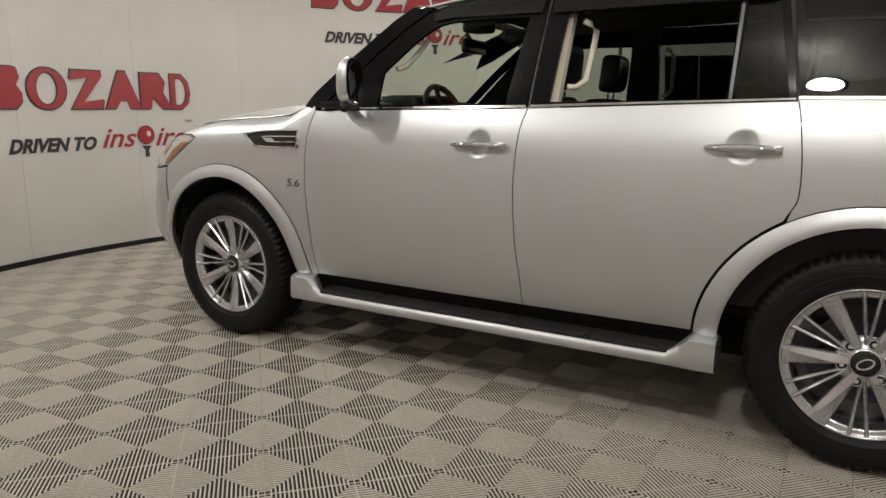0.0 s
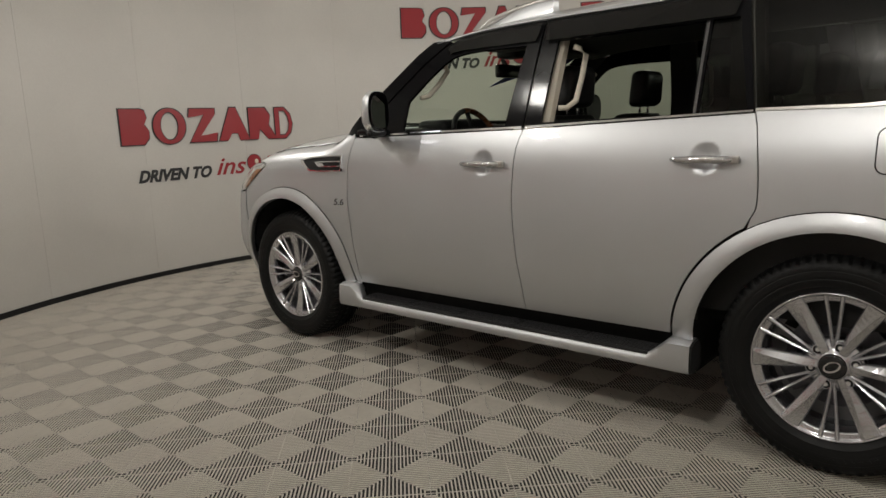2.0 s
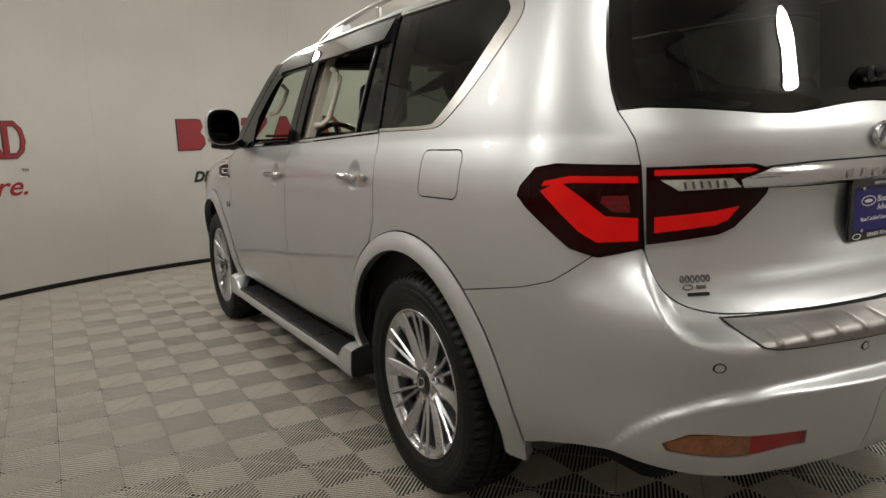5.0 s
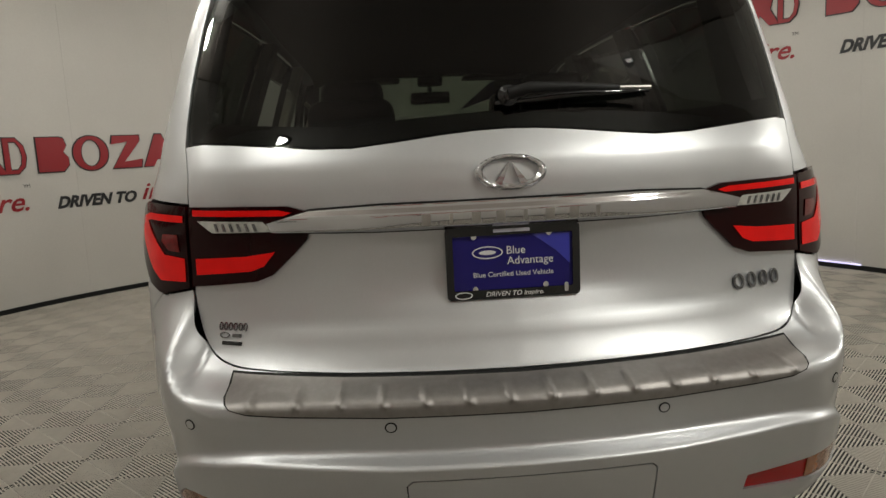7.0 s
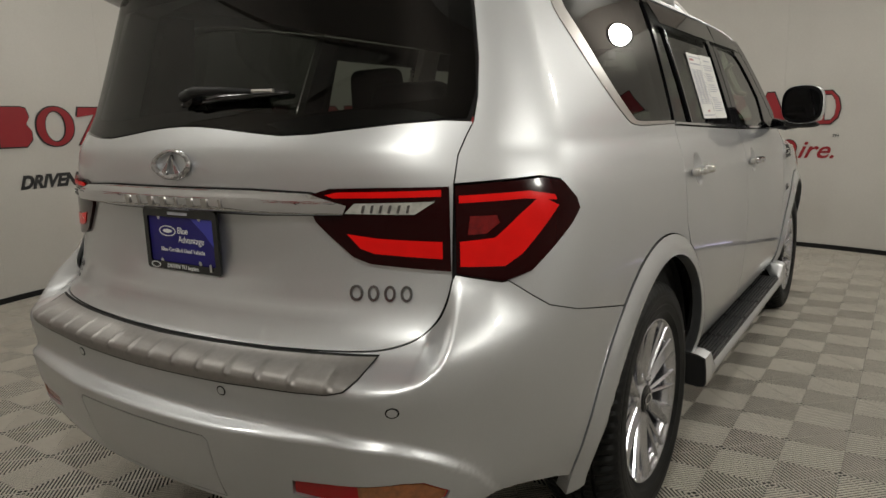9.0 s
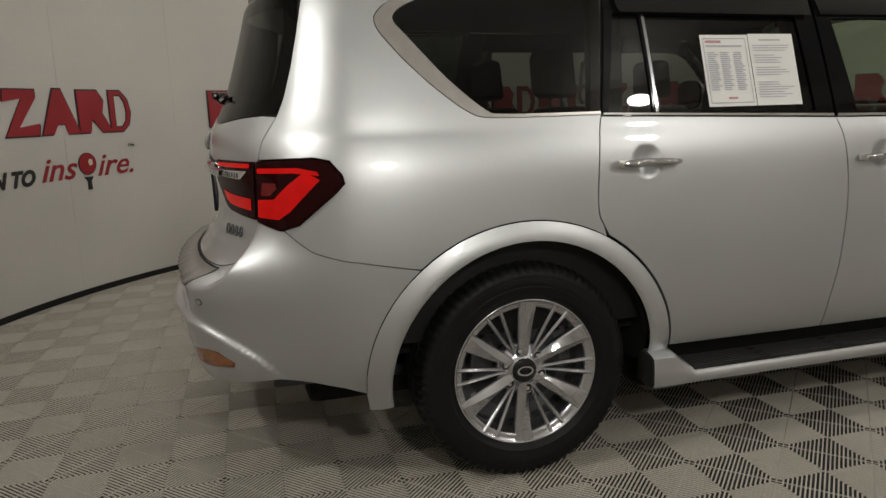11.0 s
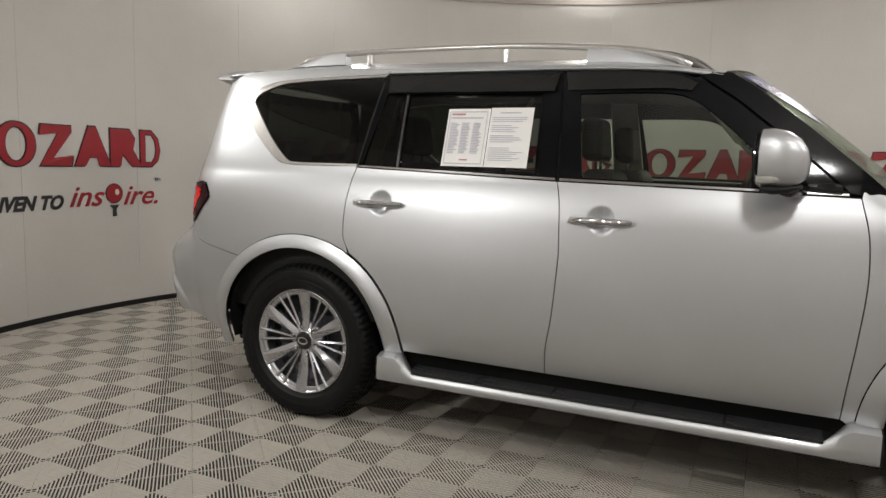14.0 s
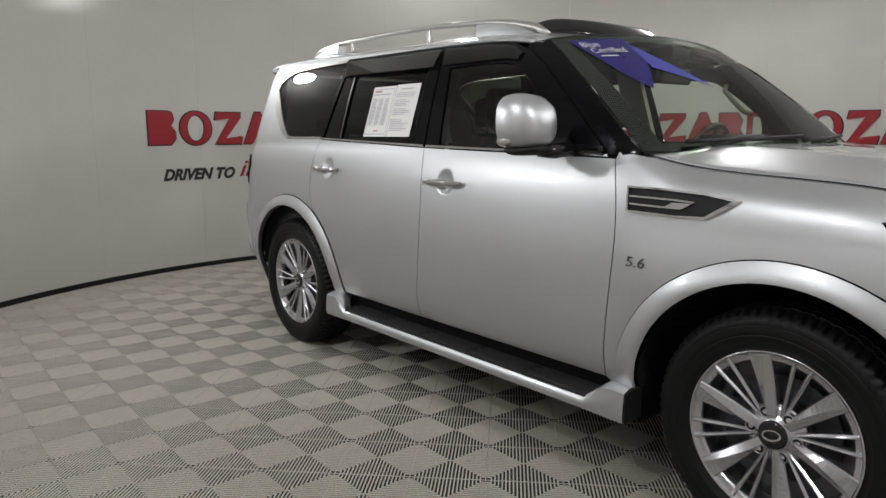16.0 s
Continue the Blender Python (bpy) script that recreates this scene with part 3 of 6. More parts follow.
def arc(cx, cz, r, a0, a1, n=24, rz=None):
    rz = rz or r
    return [(cx + r * math.cos(radians(a0 + (a1 - a0) * k / n)), cz + rz * math.sin(radians(a0 + (a1 - a0) * k / n))) for k in range(n + 1)]


from mathutils.geometry import delaunay_2d_cdt


def sheet(poly, holes=(), step=0.035, dense=()):
    """Triangles that fill an outline with holes: points, faces, and the rim loops."""
    poly = refine(poly, step)
    holes = [refine(h, step) for h in holes]
    loops = [poly] + holes
    pts, edges = [], []
    for lp in loops:
        b = len(pts)
        pts += [tuple(q) for q in lp]
        edges += [(b + i, b + (i + 1) % len(lp)) for i in range(len(lp))]
    rim = np.array(pts)
    grid = []
    lo, hi = rim.min(0), rim.max(0)
    nx, nz = int((hi[0] - lo[0]) / step) + 1, int((hi[1] - lo[1]) / step) + 1
    g = np.stack(np.meshgrid(lo[0] + step * (np.arange(nx) + 0.5), lo[1] + step * (np.arange(nz) + 0.5)), -1).reshape(-1, 2)
    grid.append(g)
    if len(dense) and len(dense[0]) == 2:
        grid.append(np.array(dense, float))
        dense = ()
    for cx, cz, r, st in dense:
        k = int(r / st)
        q = np.stack(np.meshgrid(cx + st * np.arange(-k, k + 1), cz + st * np.arange(-k, k + 1)), -1).reshape(-1, 2)
        grid.append(q[np.hypot(q[:, 0] - cx, q[:, 1] - cz) < r])
    g = np.concatenate(grid)
    keep = inside(g, poly)
    for h in holes:
        keep &= ~inside(g, h)
    g = g[keep]
    if len(g):
        far = np.min(np.hypot(g[:, None, 0] - rim[None, :, 0], g[:, None, 1] - rim[None, :, 1]), 1) > 0.25 * step
        g = g[far]
    pts += [tuple(q) for q in g]
    v, _, f, *_ = delaunay_2d_cdt([Vector(p) for p in pts], edges, [], 0, 1e-6)
    v = np.array([tuple(p) for p in v])
    mid = np.array([v[list(t)].mean(0) for t in f])
    keep = inside(mid, poly)
    for h in holes:
        keep &= ~inside(mid, h)
    faces = [tuple(t) for t, k in zip(f, keep) if k]
    # boundary edges of what is left
    count = {}
    for t in faces:
        for i in range(len(t)):
            e = (t[i], t[(i + 1) % len(t)])
            count[tuple(sorted(e))] = count.get(tuple(sorted(e)), 0) + 1
    border = [(t[i], t[(i + 1) % len(t)]) for t in faces for i in range(len(t)) if count[tuple(sorted((t[i], t[(i + 1) % len(t)])))] == 1]
    return v, faces, border


def panel(name, poly, mat, parent, side=1, holes=(), inset=0.0022, lift=0.0, depth=0.014, step=0.035, dense=(), label="", surf=None, by="x", thick=True):
    """One sheet of the car: an outline drawn on the flank (x, z) or on the skin itself (u, z), with a turned-in rim. side -1: the right-hand twin."""
    if by == "x":
        poly = [(u_of_x(x), z) for x, z in refine(poly, step)]
        holes = [[(u_of_x(x), z) for x, z in refine(h, step)] for h in holes]
        dense = [(u_of_x(x), z, r, st) for x, z, r, st in dense]
    if inset:
        poly = grown(poly, -inset)
        holes = [grown(h, inset) for h in holes]
    v, faces, border = sheet(poly, holes, step, dense)
    lf = lift(v[:, 0], v[:, 1]) if callable(lift) else lift
    pos, nor = skin(v[:, 0], v[:, 1], lf), skin_normal(v[:, 0], v[:, 1], 0.0 if callable(lift) else lf)
    if callable(lift):
        e = 0.004
        a = skin(v[:, 0] + e, v[:, 1], lift(v[:, 0] + e, v[:, 1])) - skin(v[:, 0] - e, v[:, 1], lift(v[:, 0] - e, v[:, 1]))
        b = skin(v[:, 0], v[:, 1] + e, lift(v[:, 0], v[:, 1] + e)) - skin(v[:, 0], v[:, 1] - e, lift(v[:, 0], v[:, 1] - e))
        nor = np.cross(b, a)
        nor /= np.linalg.norm(nor, axis=-1, keepdims=True) + 1e-12
    return finish(name, pos, nor, faces, border, mat, parent, side, depth, label)


def finish(name, pos, nor, faces, border, mat, parent, side=1, depth=0.014, label=""):
    # make every face look outwards
    tri = np.array([t[:3] for t in faces])
    if (np.cross(pos[tri[:, 1]] - pos[tri[:, 0]], pos[tri[:, 2]] - pos[tri[:, 0]]) * nor[tri[:, 0]]).sum() < 0:
        faces = [t[::-1] for t in faces]
        border = [(b, a) for a, b in border]
    n = len(pos)
    allp, alln = [pos], [nor]
    if depth:
        rim = sorted({i for e in border for i in e})
        at = {i: n + k for k, i in enumerate(rim)}
        m = len(rim)
        allp += [pos[rim], pos[rim] - nor[rim] * depth]
        # rim normals point away from the sheet
        out = np.zeros((len(pos), 3))
        for a, b in border:
            w = np.cross(pos[b] - pos[a], nor[a])
            out[a] += w
            out[b] += w
        out /= np.linalg.norm(out, axis=1, keepdims=True) + 1e-12
        alln += [out[rim], out[rim]]
        faces = list(faces) + [(at[b], at[a], at[a] + m, at[b] + m) for a, b in border]
    P, N = np.concatenate(allp), np.concatenate(alln)
    if side < 0:
        P, N = P * [1, -1, 1], N * [1, -1, 1]
        faces = [t[::-1] for t in faces]
    me = bpy.data.meshes.new(name)
    me.from_pydata([tuple(p) for p in P], [], faces)
    me.update()
    me.materials.append(mat)
    me.shade_smooth()
    me.normals_split_custom_set_from_vertices([tuple(q) for q in N])
    ob = new(name, me)
    ob.parent = parent
    if label:
        tagged(ob, label)
    return ob

# ---- the car: body panels ----
car = tagged(new("car"), "silver full-size SUV with chrome trim parked in the booth", "car")
X, Y = u_of_x, u_of_y
ARCH_IN, ARCH_OUT, ARCH_TALL = 0.495, 0.585, 0.562   # wheel arches are a little wider than tall

RR_EDGE = curve([(-1.237, 1.316), (-1.252, 1.25), (-1.270, 1.11), (-1.272, 0.985), (-1.252, 0.935)], 4) + arc(-1.5375, HUB_Z, 0.592, 59, 3, 14, 0.569)
MID_EDGE = curve([(-0.226, 1.283), (-0.205, 1.20), (-0.194, 1.06), (-0.192, 0.94), (-0.209, 0.71), (-0.232, 0.56), (-0.237, 0.436)], 4)
FRONT_EDGE = curve([(0.905, 1.262), (0.938, 1.12), (0.946, 0.95), (0.930, 0.74), (0.912, 0.56), (0.904, 0.434)], 4)
QUARTER_OUT = curve([(-1.235, 1.322), (-1.45, 1.321), (-1.645, 1.323), (-1.730, 1.347), (-1.858, 1.448), (-1.985, 1.578), (-2.026, 1.640), (-2.012, 1.682),
                     (-1.95, 1.720), (-1.80, 1.758), (-1.52, 1.771), (-1.157, 1.777)], 4)
QUARTER_IN = curve([(-1.238, 1.333), (-1.45, 1.333), (-1.61, 1.335), (-1.668, 1.352), (-1.785, 1.453), (-1.912, 1.596), (-1.958, 1.648), (-1.945, 1.680),
                    (-1.885, 1.712), (-1.77, 1.745), (-1.52, 1.758), (-1.172, 1.765)], 4)
LAMP_OUT = ([(Y(0.776), 1.204), (X(-2.26), 1.213), (X(-2.205), 1.203), (X(-2.165), 1.158), (X(-2.157), 1.130), (X(-2.19), 1.095), (X(-2.30), 0.995), (X(-2.345), 0.978)]
            + [(Y(0.855), 0.976), (Y(0.774), 0.997)])
GATE_LOW = curve([(Y(0.56), 0.827), (Y(0.64), 0.834), (Y(0.70), 0.853), (Y(0.737), 0.890), (Y(0.757), 0.935), (Y(0.769), 0.985)], 4)
GATE_SIDE = GATE_LOW + [(Y(0.776), 1.204), (Y(0.786), 1.27), (Y(0.805), 1.315), (Y(0.82), 1.345)]
GLASS_LOW = [(Y(0.76), 1.349), (Y(0.66), 1.343), (Y(0.55), 1.333), (Y(0.45), 1.324), (Y(0.36), 1.322), (Y(0.26), 1.331), (Y(0.15), 1.343), (Y(0.07), 1.349), (0.0, 1.351)]
SEAM = [(X(-2.345), 0.975), (X(-2.30), 0.935), (X(-2.26), 0.905), (X(-2.18), 0.880), (X(-1.926), 0.8325)]
FUEL = arc(-1.662, 1.222, 0.030, 0, 90, 6) + arc(-1.850, 1.222, 0.030, 90, 180, 6) + arc(-1.850, 1.132, 0.030, 180, 270, 6) + arc(-1.662, 1.132, 0.030, 270, 360, 6)


def flare_lift(cx):
    def f(u, z):
        x = np.interp(np.abs(u), U_ALL, PLAN[:, 0])
        r = np.hypot(x - cx, (z - HUB_Z) * ARCH_OUT / ARCH_TALL)
        t = np.clip((ARCH_OUT - r) / (ARCH_OUT - ARCH_IN), 0, 1.2)
        return 0.004 + 0.019 * np.sin(np.clip(t * 1.25, 0, 1) * math.pi / 2) - 0.010 * np.clip(t - 0.8, 0, 1) ** 2 * 20
    return f


def door_handle(door, hx, hz, s):
    """Chrome pull bar over its dish, thicker towards the front, with a lock cylinder cover behind it."""
    u = X(hx)
    pts, rad = [], []
    for k in range(15):
        t = k / 14
        x = hx - 0.125 + 0.25 * t
        out = 0.012 + 0.026 * math.sin(math.pi * min(max((t - 0.03) / 0.94, 0), 1)) ** 0.5
        p = skin(X(x), hz, out)
        pts.append((p[0], s * p[1], p[2] - 0.004))
        rad.append(0.007 + 0.010 * math.sin(math.pi * (0.12 + 0.80 * t)))
    bm = tube(pts, rad, 12)
    c = Vector(pts[7])
    for v in bm.verts:
        v.co.y = c.y + (v.co.y - c.y) * 0.75 if abs(v.co.y - c.y) > 0.05 else v.co.y
    part("handle", bm, MID_CHROME, door, "chrome pull handle", smooth=True)
    lk = skin(X(hx - 0.105), hz, 0.020)
    part("lock_cap", box_bm(lk[0] - 0.028, lk[0] + 0.028, s * lk[1] - 0.012, s * lk[1] + 0.012, hz - 0.018, hz + 0.010, 0.007), SATIN, door)


def flank(s):
    """All sheets of one side: s 1 is the left side, -1 the right."""
    # doors
    rear = panel("rear_door", RR_EDGE + MID_EDGE[::-1], PAINT, car, s, dense=[(-1.075, 1.153, 0.075, 0.009)], label="silver rear door with a chrome handle")
    front = panel("front_door", MID_EDGE + FRONT_EDGE[::-1], PAINT, car, s, dense=[(-0.02, 1.130, 0.075, 0.009)], label="silver front door with a chrome handle")
    door_handle(rear, -1.075, 1.153, s)
    door_handle(front, -0.02, 1.130, s)
    # sill below the doors
    panel("sill", [(-1.02, 0.27), (-0.99, 0.50), (0.95, 0.50), (0.98, 0.27)], MATT_BLACK, car, s, lift=-0.045, depth=0.0, label="black sill below the doors")
    # fender and nose
    n = 26
    top = [(0.91 + (2.02 - 0.91) * k / n, FENDER_TOP(0.91 + (2.02 - 0.91) * k / n)) for k in range(n + 1)]
    fender = FRONT_EDGE[::-1] + top[:-2] + [(1.94, 1.124), (1.84, 1.121), (1.785, 1.108), (1.80, 1.093), (1.88, 1.036), (1.96, 0.980), (2.02, 0.940), (2.02, 0.742)] + arc(1.5375, HUB_Z, ARCH_OUT, 34.5, 179, 26, ARCH_TALL) + [(0.955, 0.40)]
    panel("front_fender", fender, PAINT, car, s, label="silver front fender")
    bumper = [(X(2.03), 0.735), (X(2.03), 0.932), (X(2.12), 0.918), (X(2.20), 0.915), (X(2.33), 0.93), (X(2.40), 0.97), (U_END, 0.98), (U_END, 0.33), (X(2.30), 0.31), (X(2.10), 0.36)] + [(X(x), z) for x, z in arc(1.5375, HUB_Z, ARCH_OUT, 0, 33, 10, ARCH_TALL)]
    panel("front_bumper", bumper, PAINT, car, s, by="u", label="silver front bumper")
    panel("nose_panel", [(X(2.03), 1.122), (X(2.10), FENDER_TOP(2.10)), (X(2.30), 1.06), (U_END, 1.05), (U_END, 0.99), (X(2.40), 0.98), (X(2.41), 1.045), (X(2.25), 1.07)], PAINT, car, s, by="u")
    hl = panel("headlamp", [(X(1.792), 1.108), (X(1.845), 1.117), (X(2.0), 1.114), (X(2.20), 1.075), (X(2.40), 1.04), (X(2.39), 0.975), (X(2.32), 0.935), (X(2.21), 0.92), (X(2.12), 0.924), (X(2.03), 0.940), (X(1.96), 0.984), (X(1.88), 1.040), (X(1.805), 1.095)],
               LENS_CLEAR, car, s, by="u", step=0.02, label="clear headlamp with an amber marker")
    panel("chrome_brow", [(X(1.803), 1.106), (X(1.85), 1.114), (X(2.0), 1.109), (X(2.20), 1.068), (X(2.38), 1.035), (X(2.38), 1.018), (X(2.20), 1.05), (X(2.0), 1.088), (X(1.87), 1.095)], CHROME, hl, s, by="u", lift=0.004, step=0.015)
    panel("amber_marker", [(X(1.83), 1.082), (X(1.90), 1.078), (X(1.98), 1.03), (X(2.06), 0.952), (X(2.04), 0.945), (X(1.96), 0.990), (X(1.88), 1.046)], LENS_AMBER, hl, s, by="u", lift=0.004, step=0.015)
    # wheel arch flares
    for cx, a0, a1, name in ((1.5375, -4, 183, "front_arch_flare"), (-1.5375, -2, 189, "rear_arch_flare")):
        ring = arc(cx, HUB_Z, ARCH_OUT - 0.002, a0, a1, 40, ARCH_TALL - 0.002) + arc(cx, HUB_Z, ARCH_IN, a1, a0, 40)
        panel(name, ring, PAINT, car, s, lift=flare_lift(cx), inset=0.0, depth=0.045, step=0.02, label="silver wheel arch flare")
    # rear quarter
    quarter = ([(X(x), z) for x, z in QUARTER_OUT] + [(X(-1.15), 1.79)] + [(X(x), float(ROOF_EDGE(x)) - 0.012) for x in np.linspace(-1.2, -2.15, 16)]
               + [(Y(0.83), 1.79), (Y(0.835), 1.74), (Y(0.842), 1.64), (Y(0.842), 1.5), (Y(0.832), 1.40)] + GATE_SIDE[::-1][:4]
               + LAMP_OUT[1:-2] + SEAM + [(X(x), z) for x, z in arc(-1.5375, HUB_Z, ARCH_OUT, 131, 59.6, 14, ARCH_TALL)]
               + [(X(x), z) for x, z in RR_EDGE[:17][::-1]])
    holes = [[(X(x), z) for x, z in FUEL]] if s > 0 else []
    q = panel("rear_quarter", quarter, PAINT, car, s, by="u", holes=holes, step=0.03, label="silver rear quarter panel")
    if s > 0:
        panel("fuel_door", FUEL, PAINT, q, s, label="silver fuel filler door")
    # bright surround and glass of the rear side window
    panel("window_surround", QUARTER_OUT + [(-1.172, 1.765)] + QUARTER_IN[::-1][1:], SATIN, car, s, lift=0.002, inset=0.0006, step=0.02, label="satin metal window surround")
    panel("quarter_window", QUARTER_IN, GLASS_DARK, car, s, lift=-0.006, inset=0.0, depth=0.0, step=0.05, label="dark tinted rear side window")
    # black door frames above the beltline, with their openings
    rear_hole = [(-1.005, 1.672), (-0.345, 1.668), (-0.318, 1.312), (-0.998, 1.322)]
    small_hole = [(-1.135, 1.675), (-1.035, 1.674), (-1.028, 1.324), (-1.205, 1.328)]
    panel("rear_door_frame", [(-1.157, 1.777), (-0.262, 1.772), (-0.230, 1.292), (-1.233, 1.322)], SATIN_BLACK, rear, s, holes=[rear_hole, small_hole], lift=0.0, step=0.04, label="gloss black door frame")
    panel("small_pane", grown(small_hole, 0.004), GLASS_DARK, rear, s, lift=-0.008, inset=0, depth=0.0, step=0.06)
    front_hole = curve([(-0.172, 1.662), (0.05, 1.664), (0.22, 1.655), (0.31, 1.622), (0.41, 1.545), (0.525, 1.44)], 3) + [(0.535, 1.292), (-0.118, 1.303)]
    ff_out = [(-0.254, 1.772), (0.05, 1.764), (0.24, 1.745), (0.34, 1.705), (0.46, 1.625), (0.64, 1.475), (0.80, 1.335), (0.868, 1.272), (-0.222, 1.290)]
    panel("front_door_frame", ff_out, SATIN_BLACK, front, s, holes=[front_hole], step=0.03, label="gloss black door frame")
    if s < 0:
        panel("rear_pane", grown(rear_hole, 0.004), GLASS_DARK, rear, s, lift=-0.008, inset=0, depth=0.0, step=0.06, label="tinted window, closed")
        panel("front_pane", grown(front_hole, 0.004), GLASS_TINT, front, s, lift=-0.008, inset=0, depth=0.0, step=0.06, label="lightly tinted window, closed")
    # upright bright bead between the panes, chrome strip on the beltline
    panel("pane_bead", [(-1.024, 1.674), (-1.012, 1.674), (-1.006, 1.323), (-1.018, 1.323)], DARK_CHROME, rear, s, lift=0.003, inset=0, step=0.05)
    for d, a, b, name in ((rear, -1.228, -0.236, "belt_strip"), (front, -0.216, 0.865, "belt_strip")):
        xs = np.linspace(a, b, 12)
        panel(name, [(x, 1.287 + (0.033 if x < -0.2 else 0.017) * (-0.226 - x)) for x in xs] + [(x, 1.297 + (0.030 if x < -0.2 else 0.019) * (-0.226 - x)) for x in xs[::-1]], CHROME, d, s, lift=0.004, inset=0, depth=0.006, step=0.05, label="chrome beltline strip")
    # smoked rain visors
    visor = lambda u, z: 0.008 + 0.14 * np.clip(1.775 - z, 0, 0.2)
    panel("rain_visor", [(-1.14, 1.768), (-0.272, 1.762), (-0.285, 1.675), (-1.12, 1.682)], GLASS_SMOKED, rear, s, lift=visor, inset=0, depth=0.004, step=0.03, label="smoked rain visor")
    panel("rain_visor", [(-0.245, 1.762), (0.05, 1.757), (0.235, 1.735), (0.305, 1.700), (0.285, 1.668), (0.20, 1.680), (-0.228, 1.680)], GLASS_SMOKED, front, s, lift=lambda u, z: 0.012 + 0 * z, inset=0, depth=0.004, step=0.03, label="smoked rain visor")
    # roof side and front pillar
    cant = [(x, float(ROOF_EDGE(x)) - 0.010) for x in np.linspace(-1.15, 0.36, 16)]
    panel("roof_side", cant + [(0.30, 1.742), (0.24, 1.752), (0.05, 1.770), (-0.258, 1.777), (-1.15, 1.782)], PAINT, car, s, inset=0.001, step=0.03, label="silver roof side")
    pillar = [(0.365, float(ROOF_EDGE(0.365)) - 0.012), (0.31, 1.735), (0.345, 1.710), (0.465, 1.630), (0.645, 1.480), (0.805, 1.340), (0.872, 1.276), (0.91, 1.270), (1.0, 1.282), (0.90, 1.37), (0.72, 1.525), (0.52, 1.685), (0.43, 1.742)]
    panel("pillar_backing", [(0.27, 1.72), (0.44, 1.60), (0.62, 1.45), (0.83, 1.26), (0.95, 1.27), (0.72, 1.50), (0.52, 1.66), (0.38, 1.745)], VOID, car, s, inset=0, lift=-0.022, depth=0.0, step=0.04)
    panel("front_pillar", pillar, SATIN_BLACK, car, s, inset=0.001, step=0.03, label="gloss black front pillar")


for s in (1, -1):
    flank(s)

# inner shell, painted near-black to give the shut lines their shade
def shell(s):
    us = np.linspace(0, U_END, 110)
    rows = [(np.full_like(us, z)) for z in np.linspace(0.45, 1.20, 14)]
    P = np.array([skin(us, r, -0.035) for r in rows]) * [1, s, 1]
    n = len(us)
    faces = []
    for i in range(len(rows) - 1):
        for j in range(n - 1):
            c = P[i:i + 2, j:j + 2].reshape(-1, 3).mean(0)
            if min(math.hypot(c[0] - w, c[2] - HUB_Z) for w in WHEELS) < 0.53 or (c[0] > 1.0 and c[2] > float(FENDER_TOP(c[0])) - 0.05):
                continue
            faces.append((i * n + j, i * n + j + 1, (i + 1) * n + j + 1, (i + 1) * n + j))
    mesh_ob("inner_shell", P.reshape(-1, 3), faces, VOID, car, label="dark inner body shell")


for s in (1, -1):
    shell(s)

# ---- tail ----
half_gate = [(0.0, 0.817), (Y(0.20), 0.818), (Y(0.38), 0.8205), (Y(0.50), 0.8245)] + GATE_SIDE + GLASS_LOW[:-1]
gate = panel("tailgate", half_gate + [(0.0, 1.351)] + [(-u, z) for u, z in half_gate[::-1][:-1]], PAINT, car, by="u", inset=0.0012, step=0.026, label="silver tailgate")
glass_half = [(u, z + 0.003) for u, z in GLASS_LOW[::-1]] + [(Y(0.81), 1.353), (Y(0.832), 1.42), (Y(0.836), 1.5), (Y(0.836), 1.64), (Y(0.80), 1.765)]
panel("rear_window", glass_half + [(-u, z) for u, z in glass_half[::-1][:-1]] , GLASS_DARK, gate, by="u", inset=0.001, lift=-0.002, depth=0.0, step=0.05, label="dark tinted rear window")
# dark ceramic border inside the rear window
inner_half = [(0.0, 1.385), (Y(0.20), 1.375), (Y(0.40), 1.362), (Y(0.60), 1.375), (Y(0.775), 1.392), (Y(0.79), 1.5), (Y(0.79), 1.64), (Y(0.76), 1.72)]
inner = inner_half + [(-u, z) for u, z in inner_half[::-1][:-1]]
panel("window_border", glass_half + [(-u, z) for u, z in glass_half[::-1][:-1]], GLOSS_BLACK, gate, by="u", holes=[inner], inset=-0.010, lift=-0.006, depth=0.0, step=0.05)

